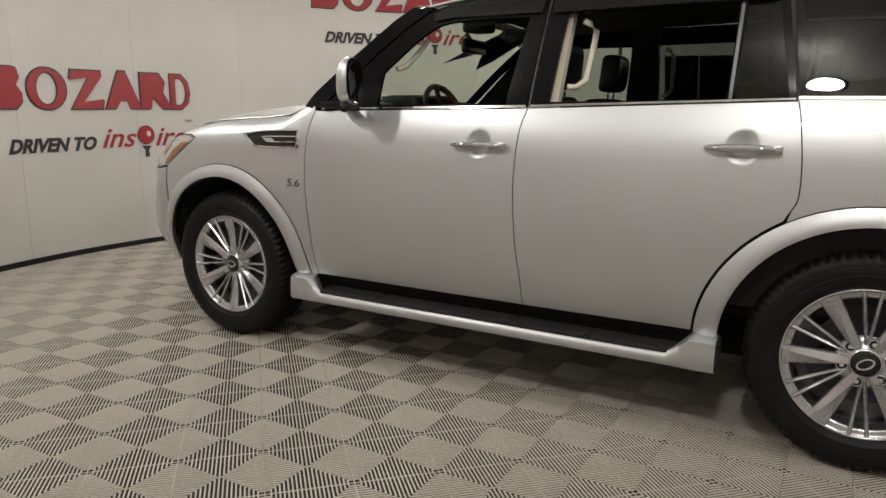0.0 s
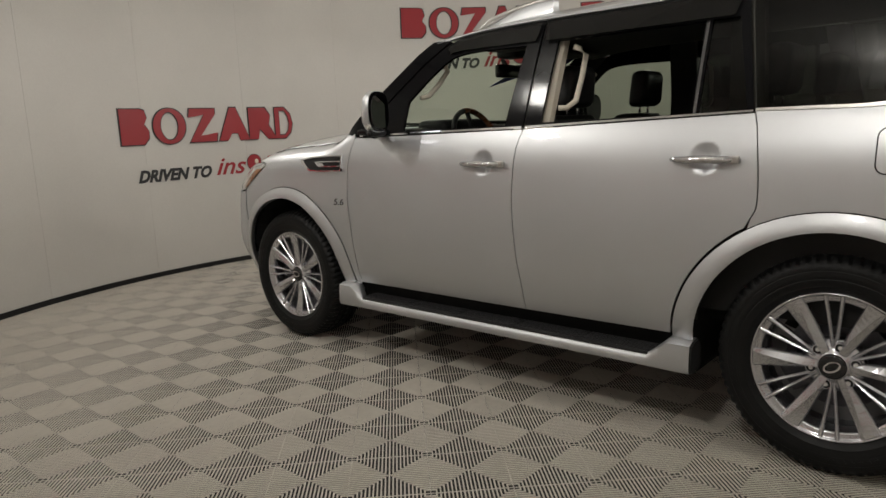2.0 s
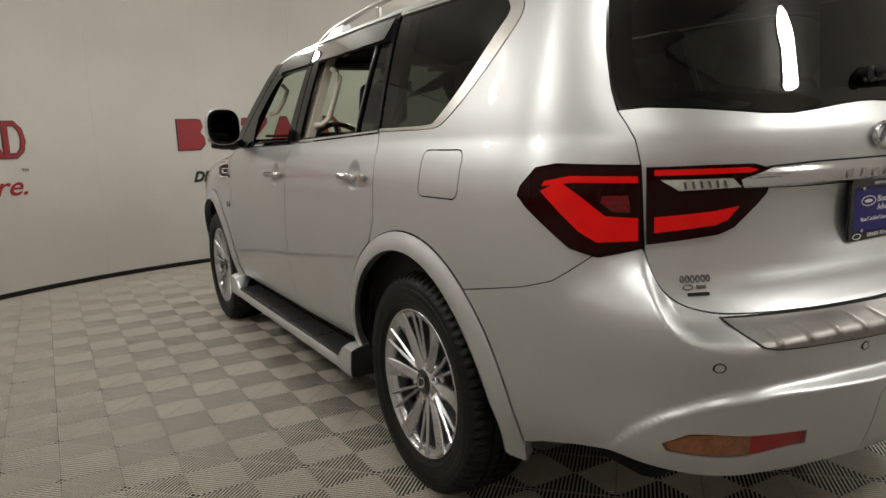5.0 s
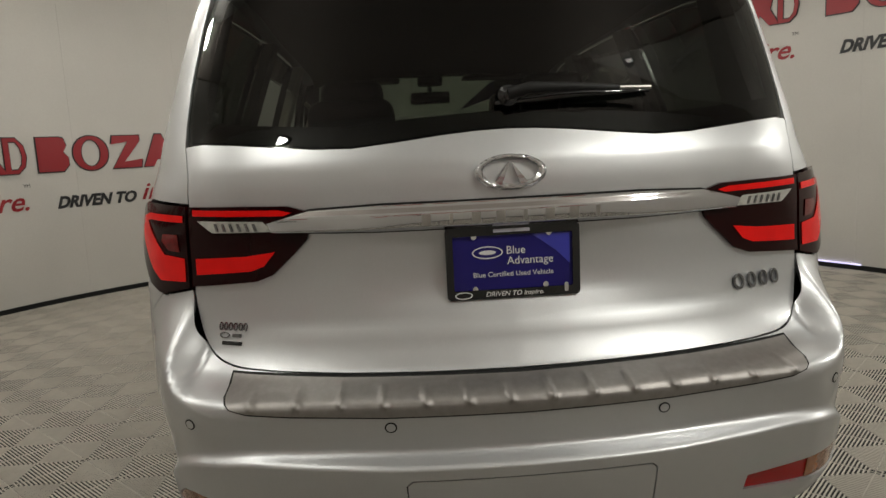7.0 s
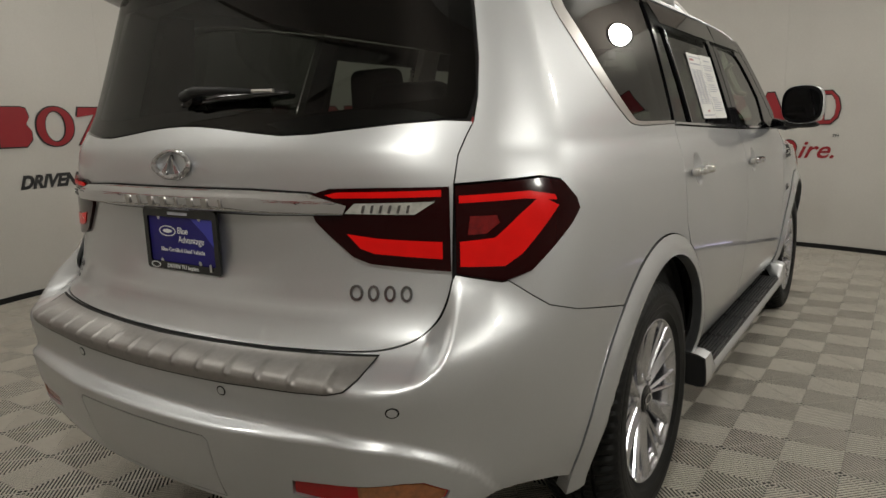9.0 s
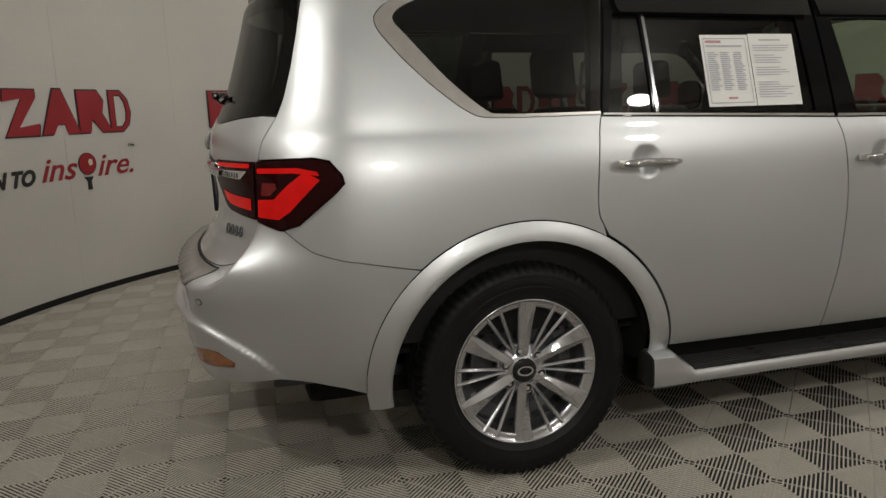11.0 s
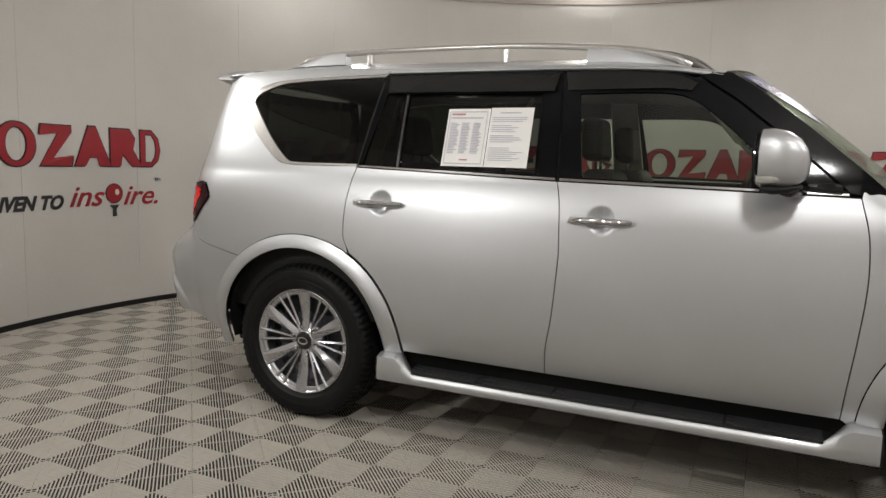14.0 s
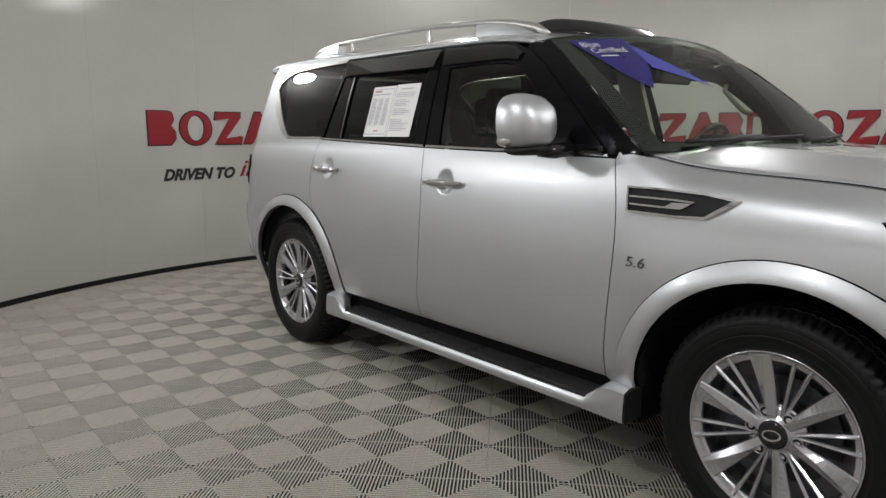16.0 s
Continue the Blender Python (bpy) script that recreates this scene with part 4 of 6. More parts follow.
for s in (1, -1):
    # outer lamp on the quarter, inner lamp on the gate
    lamp = panel("tail_lamp", LAMP_OUT, LENS_DARK, car, s, by="u", lift=0.010, depth=0.03, step=0.02, inset=0.003, label="smoked red tail lamp")
    u0, u1 = Y(0.784), X(-2.175)
    T = lambda a, b: (u0 + (u1 - u0) * a, 0.985 + 0.215 * b)
    panel("light_guide", [T(0, 0.14), T(0.33, 0.13), T(0.47, 0.26), T(0.81, 0.74), T(0.64, 0.86), T(0.46, 0.68), T(0.26, 0.44), T(0.0, 0.41)], LENS_BRIGHT, lamp, s, by="u", lift=0.0125, depth=0.0, inset=0, step=0.02, label="bright red light guide")
    panel("light_guide", [T(0.0, 0.90), T(0.55, 0.92), T(0.78, 0.86), T(0.80, 0.80), T(0.5, 0.84), T(0.0, 0.82)], LENS_BRIGHT, lamp, s, by="u", lift=0.0125, depth=0.0, inset=0, step=0.02, label="bright red light guide")
    panel("reflector", [T(0.06, 0.48), T(0.20, 0.49), T(0.30, 0.60), T(0.28, 0.68), T(0.08, 0.68)], LENS_MID, lamp, s, by="u", lift=0.0125, depth=0.0, inset=0, step=0.02)
    gl = panel("gate_lamp", [(Y(0.768), 1.201), (Y(0.62), 1.201), (Y(0.51), 1.199), (Y(0.445), 1.180), (Y(0.47), 1.118), (Y(0.50), 1.088), (Y(0.56), 1.035), (Y(0.60), 1.020), (Y(0.768), 1.003)],
               LENS_DARK, car, s, by="u", lift=0.010, depth=0.03, step=0.02, inset=0.001, label="smoked red tail lamp")
    panel("light_guide", [(Y(0.752), 1.193), (Y(0.53), 1.190), (Y(0.50), 1.183), (Y(0.52), 1.176), (Y(0.752), 1.178)], LENS_BRIGHT, gl, s, by="u", lift=0.0125, depth=0.0, inset=0, step=0.02, label="bright red light guide")
    panel("reversing_lens", [(Y(0.740), 1.167), (Y(0.57), 1.164), (Y(0.545), 1.140), (Y(0.70), 1.138)], LENS_CLEAR, gl, s, by="u", lift=0.0125, depth=0.0, inset=0, step=0.02, label="clear reversing lens")
    for k in range(6):
        u = Y(0.585) + 0.021 * k
        panel("lens_rib", [(u, 1.142), (u + 0.006, 1.142), (u + 0.011, 1.160), (u + 0.005, 1.160)], DARK_CHROME, gl, s, by="u", lift=0.0155, depth=0.003, inset=0, step=0.02)
    panel("light_guide", [(Y(0.752), 1.074), (Y(0.62), 1.082), (Y(0.548), 1.092), (Y(0.578), 1.058), (Y(0.61), 1.046), (Y(0.752), 1.034)], LENS_BRIGHT, gl, s, by="u", lift=0.0125, depth=0.0, inset=0, step=0.02, label="bright red light guide")

# chrome bar over the plate
bar_half = [(0.0, 1.192), (Y(0.30), 1.192), (Y(0.46), 1.186), (Y(0.555), 1.160), (Y(0.545), 1.138), (Y(0.45), 1.136), (Y(0.30), 1.132), (0.0, 1.131)]
bar_shape = bar_half + [(-u, z) for u, z in bar_half[::-1][1:-1]]
# near-black sheet a little larger than the bar paints the shade at its edge
panel("bar_seat", grown(bar_shape, 0.004), VOID, gate, by="u", inset=0, lift=0.003, depth=0.0, step=0.02)
bar = panel("chrome_bar", bar_shape, BAR_CHROME, car, by="u", inset=0, depth=0.022,
            lift=lambda u, z: 0.012 + 0.012 * smooth(1.131, 1.140, z) - 0.010 * smooth(1.168, 1.190, z), step=0.008, label="broad chrome tailgate bar")
for k in range(8):
    c = -0.195 + 0.39 * k / 7
    w = 0.004 if k % 3 == 0 else 0.010
    panel("raised_mark", [(c - w, 1.143), (c + w, 1.143), (c + w, 1.168), (c - w, 1.168)], SATIN, bar, by="u", inset=0, depth=0.004, lift=0.028, step=0.03)
# oval emblem: a plain ring with a notch
ring = oval(0, 1.252, 0.082, 0.041, 40)
em = panel("emblem", ring, MID_CHROME, car, by="u", holes=[oval(0, 1.255, 0.064, 0.028, 32)], inset=0, depth=0.010, lift=lambda u, z: 0.007 + 0.012 * np.exp(-((np.hypot(u / 0.073, (z - 1.2535) / 0.0345) - 1.0) / 0.10) ** 2), step=0.006, label="plain chrome oval emblem")
for sgn in (1, -1):
    panel("emblem_leg", [(sgn * 0.001, 1.278), (sgn * 0.008, 1.268), (sgn * 0.044, 1.222), (sgn * 0.026, 1.212)], MID_CHROME, em, by="u", inset=0, depth=0.008, lift=0.011, step=0.02)
# model badge and dealer badge as plain marks
for k, (c, w) in enumerate(((-0.565, 0.017), (-0.605, 0.014), (-0.642, 0.014), (-0.678, 0.014))):
    u = -Y(-c)
    panel("model_mark", oval(u, 0.952, w, 0.019, 20), DARK_CHROME, gate, by="u", holes=[oval(u, 0.952, w - 0.006, 0.013, 16)], inset=0, depth=0.004, lift=0.006, step=0.012)
for k in range(6):
    u = Y(0.632) + 0.0135 * k
    panel("dealer_mark", oval(u, 0.913, 0.0058, 0.0095, 14), DARK_CHROME, gate, by="u", holes=[oval(u, 0.913, 0.0032, 0.0065, 12)], inset=0, depth=0.002, lift=0.003, step=0.012)
panel("dealer_mark", oval(Y(0.682), 0.893, 0.014, 0.007, 16), DARK_CHROME, gate, by="u", holes=[oval(Y(0.682), 0.893, 0.011, 0.0045, 14)], inset=0, depth=0.002, lift=0.003, step=0.02)
panel("dealer_mark", [(Y(0.640), 0.889), (Y(0.662), 0.889), (Y(0.662), 0.897), (Y(0.640), 0.897)], DARK_CHROME, gate, by="u", inset=0, depth=0.002, lift=0.003, step=0.02)
panel("dealer_mark", [(Y(0.635), 0.872), (Y(0.685), 0.872), (Y(0.685), 0.880), (Y(0.635), 0.880)], GLOSS_BLACK, gate, by="u", inset=0, depth=0.002, lift=0.003, step=0.02)

# rear bumper
low = [(0.0, 0.415), (Y(0.45), 0.42), (Y(0.70), 0.435), (X(-2.38), 0.455), (X(-2.20), 0.418), (X(-2.10), 0.385), (X(-2.055), 0.36)]
half_bumper = low + [(X(x), z) for x, z in arc(-1.5375, HUB_Z, ARCH_OUT, 184, 131.5, 14, ARCH_TALL)] + SEAM[::-1][1:] + [(Y(0.857), 0.973), (Y(0.775), 0.994)] + [(u + 0.001, z - 0.0015) for u, z in GATE_LOW[::-1]] + [(Y(0.50), 0.823), (Y(0.38), 0.819), (Y(0.20), 0.8165), (0.0, 0.8155)]
FOG = [(0.465, 0.500), (0.470, 0.538), (0.60, 0.551), (0.70, 0.561), (0.735, 0.557), (0.780, 0.522), (0.772, 0.503), (0.70, 0.497), (0.58, 0.496)]
HATCH = [(-0.255, 0.43), (-0.258, 0.602), (-0.246, 0.614), (0.246, 0.614), (0.258, 0.602), (0.255, 0.43)]
plate_half = [(0.0, 0.747), (Y(0.30), 0.750), (Y(0.48), 0.758), (Y(0.555), 0.765), (Y(0.588), 0.776), (Y(0.608), 0.795), (Y(0.628), 0.823), (Y(0.56), 0.8205), (Y(0.38), 0.8155), (0.0, 0.8115)]
STEP = plate_half + [(-u, z) for u, z in plate_half[::-1][1:-1]]
HORN_D = spline1((0.70, 0.735, 0.79, 0.83, 0.87, 0.92, 0.97, 1.00), (0.149, 0.155, 0.153, 0.143, 0.113, 0.066, 0.022, 0.0))
HORN_U = spline1((0.72, 0.75, 0.765, 0.785, 0.81, 0.85, 0.89, 0.94, 1.0), (0.60, 0.62, 0.652, 0.692, 0.720, 0.742, 0.755, 0.769, 0.783))


def horn_lift(u, z):
    """The bumper's corners stand up on either side of the step and the tailgate."""
    u = np.abs(u)
    edge = HORN_U(z)
    up = smooth(edge - 0.004, edge + 0.046, u) * smooth(0.735, 0.75, z)
    rear = 1 - smooth(U_TAIL0, U_TAIL1, u)
    square = 0.042 * np.exp(-((u - 0.70) / 0.19) ** 2) * (smooth(0.77, 0.86, z) - smooth(0.84, 0.98, z))
    return up * (rear * (HORN_D(z) - TAIL(z)) + square) * (1 - smooth(0.88, 1.0, u) * smooth(0.85, 0.95, z))


bumper = panel("rear_bumper", half_bumper + [(-u, z) for u, z in half_bumper[::-1][1:-1]], PAINT, car, by="u", inset=0.0006, step=0.022, lift=horn_lift,
               dense=[(u, float(LIP(abs(u))) + q) for u in np.linspace(-0.93, 0.93, 150) for q in (-0.05, -0.03, -0.014, -0.005, 0.003, 0.008, 0.013, 0.019, 0.03)]
                     + [(u, z) for u in np.linspace(-0.95, 0.95, 110) for z in SHELF]
                     + [(sg * u, z) for sg in (1, -1) for u in np.linspace(0.60, 0.90, 34) for z in np.linspace(0.742, 0.985, 26)],
               holes=[FOG, [(-u, z) for u, z in FOG], HATCH], label="silver rear bumper")
panel("tow_cover", HATCH, PAINT, bumper, by="u", step=0.03, label="silver tow hitch cover")
for sgn in (1, -1):
    fog = panel("bumper_lamp", [(sgn * u, z) for u, z in FOG], LENS_RED, car, by="u", lift=-0.006, step=0.015, label="red bumper reflector lamp")
    panel("amber_lens", [(sgn * u, z) for u, z in ((0.615, 0.499), (0.615, 0.550), (0.70, 0.558), (0.733, 0.553), (0.774, 0.522), (0.766, 0.506), (0.70, 0.500))], LENS_AMBER, fog, by="u", lift=-0.003, inset=0, step=0.015, depth=0.002, label="amber lamp lens")
    for yy, zz in ((0.673, 0.730), (0.285, 0.724)):
        sn = panel("parking_sensor", oval(sgn * Y(yy), zz, 0.0125, 0.0125, 18), VOID, car, by="u", inset=0, depth=0.002, lift=0.0012, step=0.02, label="round parking sensor")
        panel("sensor_face", oval(sgn * Y(yy), zz, 0.0095, 0.0095, 16), PAINT, sn, by="u", inset=0, depth=0.001, lift=0.002, step=0.02)
ridge = np.linspace(-0.56, 0.56, 14)


def step_lift(u, z):
    d = 0.005 + 0 * u
    for c in ridge:
        d = d + 0.0085 * np.exp(-(((u - c) - 0.25 * (z - 0.80)) / 0.0065) ** 2) * smooth(0.768, 0.776, z) * (1 - smooth(0.800, 0.808, z))
    return d + 0.002 * np.exp(-((z - 0.771) / 0.005) ** 2)


plate_rows = [(u, z) for u in np.linspace(-0.62, 0.62, 176) for z in (0.755, 0.762, *SHELF)]
# near-black sheet, its rim painted in as the shaded gap round the step plate
panel("step_seat", grown(STEP, 0.004), VOID, bumper, by="u", inset=0, lift=0.0022, depth=0.0, step=0.02, dense=plate_rows)
panel("step_plate", STEP, STEEL_STEP, bumper, by="u", inset=0.0, lift=step_lift, depth=0.008, step=0.011, dense=plate_rows, label="brushed steel bumper step plate with ridges")

# number plate with its frame: blue advertising plate
px = skin(0.0, 1.04)[0] - 0.012
tilt = -0.01
plate = new("dealer_plate")
plate.parent = car
tagged(plate, "dark blue advertising plate in a black frame")
plate.location = (px, 0, 1.046)
plate.scale = (1, 1, 1.06)
plate.rotation_euler = (0, tilt, 0)


def plate_part(name, outline, depth, mat, out=0.0, label="", holes=None):
    """Drawn as seen from behind the car: first number to the right."""
    if holes:
        v, f = ring_mesh(outline, holes, depth)
    else:
        v, f = prism(outline, depth)
    vs = [(-(out + d), -a, b) for a, b, d in v]
    return mesh_ob(name, vs, f, mat, plate, label=label)


def rounded(x0, x1, y0, y1, r, n=5):
    out = []
    for cx, cy, a in ((x1 - r, y1 - r, 0), (x0 + r, y1 - r, 90), (x0 + r, y0 + r, 180), (x1 - r, y0 + r, 270)):
        out += [(cx + r * math.cos(radians(a + 90 * k / n)), cy + r * math.sin(radians(a + 90 * k / n))) for k in range(n + 1)]
    return out


plate_part("plate_sheet", rounded(-0.150, 0.150, -0.074, 0.074, 0.008), 0.004, BLUE)
plate_part("light_corner", [(0.045, 0.058), (0.134, 0.058), (0.134, -0.012), (0.10, 0.02)], 0.0008, BLUE_LIGHT, 0.004)
plate_part("frame", rounded(-0.156, 0.156, -0.080, 0.080, 0.010), 0.008, GLOSS_BLACK, 0.002, holes=rounded(-0.139, 0.139, -0.060, 0.060, 0.004), label="black plate frame")


def plate_text(body, size, x, y, width=None, mat=WHITE, out=0.0052, shear=0.0, name="lettering"):
    v, f, w = text_mesh(body, size, 0.0004, shear)
    k = (width / w) if width else 1
    return mesh_ob(name, [(-(out + d), -(x + a * k), y + b) for a, b, d in v], f, mat, plate)


plate_text("Blue", 0.025, -0.014, 0.017, 0.043)
plate_text("Advantage", 0.025, -0.014, -0.006, 0.108)
plate_text("Blue Certified Used Vehicle", 0.0155, -0.093, -0.032, 0.187)
plate_text("DRIVEN TO inspire.", 0.015, -0.066, -0.0745, 0.135, out=0.0105, shear=0.25)
plate_part("oval_mark", oval(-0.059, 0.022, 0.036, 0.014, 24), 0.0008, WHITE, 0.0048, holes=oval(-0.059, 0.022, 0.033, 0.0115, 24))
plate_part("oval_mark", oval(-0.059, 0.022, 0.020, 0.005, 20), 0.0008, WHITE, 0.0048)
plate_part("oval_mark", oval(-0.118, -0.070, 0.021, 0.008, 20), 0.0008, WHITE, 0.0102, holes=oval(-0.118, -0.070, 0.018, 0.006, 20))
plate_part("name_bar", [(-0.045, 0.066), (0.040, 0.066), (0.040, 0.0735), (-0.045, 0.0735)], 0.0006, INK, 0.0101)
for a, b in ((-0.09, 0.058), (0.085, 0.060), (-0.09, -0.058), (0.075, -0.055)):
    plate_part("screw", oval(a, b, 0.0065, 0.0065, 14), 0.003, CHROME, 0.005)
plate_part("catch", rounded(0.118, 0.127, -0.072, -0.052, 0.002, 2), 0.003, CHROME, 0.010)


# ---- roof, spoiler, bonnet, windscreen ----
def patch(name, fn, nu, nv, mat, parent, label="", thick=0.0, middle=(-0.6, 0, 0.9)):
    """A sheet from a function of two numbers from 0 to 1."""
    P = [fn(i / nu, j / nv) for i in range(nu + 1) for j in range(nv + 1)]
    faces = [(i * (nv + 1) + j, (i + 1) * (nv + 1) + j, (i + 1) * (nv + 1) + j + 1, i * (nv + 1) + j + 1) for i in range(nu) for j in range(nv)]
    Q = np.array(P)
    quad = np.array(faces)
    way = np.cross(Q[quad[:, 2]] - Q[quad[:, 0]], Q[quad[:, 3]] - Q[quad[:, 1]])
    if (way * (Q[quad[:, 0]] - np.array(middle))).sum() < 0:
        faces = [f[::-1] for f in faces]
    ob = mesh_ob(name, P, faces, mat, parent, smooth=True, label=label)
    if thick:
        m = ob.modifiers.new("thickness", "SOLIDIFY")
        m.thickness, m.offset = thick, -1
    return ob


def roof_point(a, b):
    x = -2.20 + (0.40 + 2.20) * a
    ze = float(ROOF_EDGE(x)) - 0.014
    u = u_of_x(max(x, -2.1))
    edge = abs(float(skin(u, ze)[1])) + 0.001
    y = edge * (2 * b - 1)
    crown = 0.102 - 0.050 * max(0, (x + 0.1) / 0.5) - 0.045 * max(0, (-1.5 - x) / 0.7)
    return (x, y, ze + crown * (1 - abs(2 * b - 1) ** 3))


patch("roof", roof_point, 40, 36, PAINT, car, "silver roof", 0.012)


def spoiler_point(a, b):
    y = 0.735 * (2 * a - 1)
    prof = ((-2.10, 1.838), (-2.20, 1.845), (-2.30, 1.838), (-2.385, 1.812), (-2.392, 1.800), (-2.37, 1.794), (-2.30, 1.772), (-2.21, 1.752), (-2.17, 1.745))
    t = b * (len(prof) - 1)
    i = min(int(t), len(prof) - 2)
    f = t - i
    x = prof[i][0] * (1 - f) + prof[i + 1][0] * f
    z = prof[i][1] * (1 - f) + prof[i + 1][1] * f
    k = abs(2 * a - 1)
    shut = float(smooth(0.93, 1.0, k)) ** 2
    x, z = x + (-2.24 - x) * 0.8 * shut, z + (1.80 - z) * shut
    return (x + 0.045 * k ** 2 + 0.10 * max(0, k - 0.9) * 4 * max(0, (-2.12 - x)) / 0.27, y, z + 0.035 * (1 - k ** 2.4) - 0.018 * k ** 4)


patch("spoiler", spoiler_point, 36, 24, PAINT, car, "silver roof spoiler", middle=(-2.2, 0, 1.79))
part("brake_light", box_bm(-2.335, -2.325, -0.16, 0.16, 1.806, 1.818, 0.003), LENS_RED, car, "red high brake light strip")
HOOD_Z = spline1((0.95, 1.10, 1.30, 1.60, 1.90, 2.10, 2.25, 2.36), (1.318, 1.312, 1.302, 1.282, 1.245, 1.20, 1.14, 1.065))


def hood_point(a, b):
    k = 2 * b - 1
    back = 1.12 - 0.12 * abs(k) ** 2
    nose_x = 2.36 - 0.42 * abs(k) ** 3
    x = back + (nose_x - back) * a
    edge = abs(float(skin(u_of_x(min(x, 2.25)), float(FENDER_TOP(min(x, 2.25))))[1])) - 0.004
    edge = min(edge, 0.90)
    y = edge * k
    z1 = float(FENDER_TOP(x)) + 0.002
    z0 = float(HOOD_Z(x))
    crest = 0.010 * math.exp(-((abs(k) - 0.62) / 0.10) ** 2)
    return (x, y, z1 + (max(z0 - z1, 0.02)) * (1 - abs(k) ** 3.2) + crest * (1 - a))


patch("bonnet", hood_point, 40, 40, PAINT, car, "silver bonnet", 0.012)
# near-black tubes added for the shade in the bonnet's side gaps
for b in (0.0, 1.0):
    part("bonnet_gap", tube([Vector(hood_point(k / 40, b)) + Vector((0, 0.002 if b else -0.002, 0.0)) for k in range(37)], 0.0022, 6), VOID, car)


def screen_point(a, b, out=0.0):
    """a from the foot to the top, b across from right to left."""
    k = 2 * b - 1
    x0, z0, y0 = 0.995, 1.288, float(skin(X(0.995), 1.285)[1]) - 0.012
    x1, z1, y1 = 0.41, 1.748, float(skin(X(0.41), 1.742)[1]) - 0.010
    bow0, bow1 = 0.17, 0.10
    x = (x0 + (x1 - x0) * a) + (bow0 + (bow1 - bow0) * a) * (1 - k * k)
    y = (y0 + (y1 - y0) * a) * k
    z = z0 + (z1 - z0) * a + 0.035 * math.sin(math.pi * a) * 0.5 + (0.055 * a) * (1 - abs(k) ** 2.2)
    return (x + out * 0.6, y, z + out * 0.8)


def screen_patch(name, a0, a1, b0, b1, mat, out=0.0, label="", n=20):
    return patch(name, lambda a, b: screen_point(a0 + (a1 - a0) * a, b0 + (b1 - b0) * b, out), n, n, mat, car, label)


screen_patch("windscreen", 0.0, 1.0, 0.0, 1.0, GLASS_CLEAR, 0.0, "clear windscreen", 24)
screen_patch("screen_border", 0.0, 1.0, 0.0, 0.055, GLOSS_BLACK, -0.004)
screen_patch("screen_border", 0.0, 1.0, 0.945, 1.0, GLOSS_BLACK, -0.004)
screen_patch("screen_border", 0.92, 1.0, 0.055, 0.945, GLOSS_BLACK, -0.004)
screen_patch("screen_border", 0.0, 0.06, 0.055, 0.945, GLOSS_BLACK, -0.004)


def roof_header(a, b):
    k = 2 * b - 1
    p = Vector(screen_point(1.0, b, 0.0))
    q = Vector(roof_point(1.0, b))
    return tuple(p + (q - p) * a)


patch("roof_header", roof_header, 4, 36, PAINT, car, "silver roof front edge")


def cowl_point(a, b):
    p = Vector(screen_point(0.0, b))
    q = Vector(hood_point(0.0, b)) - Vector((0, 0, 0.012))
    return tuple(p + (q - p) * a - Vector((0, 0, 0.012 * math.sin(math.pi * a))))


patch("cowl", cowl_point, 4, 30, MATT_BLACK, car, "black wiper cowl")


# ---- wheels ----
def tyre_bm():
    """Road tyre: five ribs parted by grooves, blocks cut across the ribs and down the shoulders, fine rings on the wall."""
    half = [(0.090, 0.268), (0.112, 0.274), (0.119, 0.284), (0.1275, 0.296), (0.1295, 0.2985), (0.1295, 0.302), (0.1325, 0.312), (0.1345, 0.324), (0.1335, 0.326), (0.1350, 0.329),
            (0.1355, 0.342), (0.1345, 0.354), (0.1330, 0.356), (0.1335, 0.359), (0.1300, 0.372), (0.1250, 0.382), (0.1170, 0.3915), (0.106, 0.3985), (0.094, 0.4030), (0.078, 0.4060),
            (0.066, 0.4073), (0.064, 0.3985), (0.056, 0.3985), (0.054, 0.4080), (0.024, 0.4092), (0.022, 0.4005), (0.014, 0.4005), (0.012, 0.4096), (0.0, 0.4098)]
    prof = half + [(-a, r) for a, r in half[-2::-1]]
    n = 216
    verts, faces = [], []
    for a, r in prof:
        for k in range(n):
            rr, aa = r, a
            if r > 0.380 and abs(a) > 0.07 and k % 3 == 0:          # shoulder blocks
                rr -= 0.0085 if r > 0.395 else 0.004
                aa -= math.copysign(0.004, a) if r < 0.400 else 0
            elif r > 0.404 and abs(a) <= 0.07 and k % 4 == (0 if abs(a) > 0.03 else 2):
                rr -= 0.0055
            ang = 2 * math.pi * (k + 14 * abs(a)) / n
            verts.append((rr * math.cos(ang), aa, rr * math.sin(ang)))
    for i in range(len(prof) - 1):
        for k in range(n):
            k2 = (k + 1) % n
            faces.append((i * n + k, i * n + k2, (i + 1) * n + k2, (i + 1) * n + k))
    bm = from_lists(verts, faces)
    bmesh.ops.recalc_face_normals(bm, faces=bm.faces)
    return bm


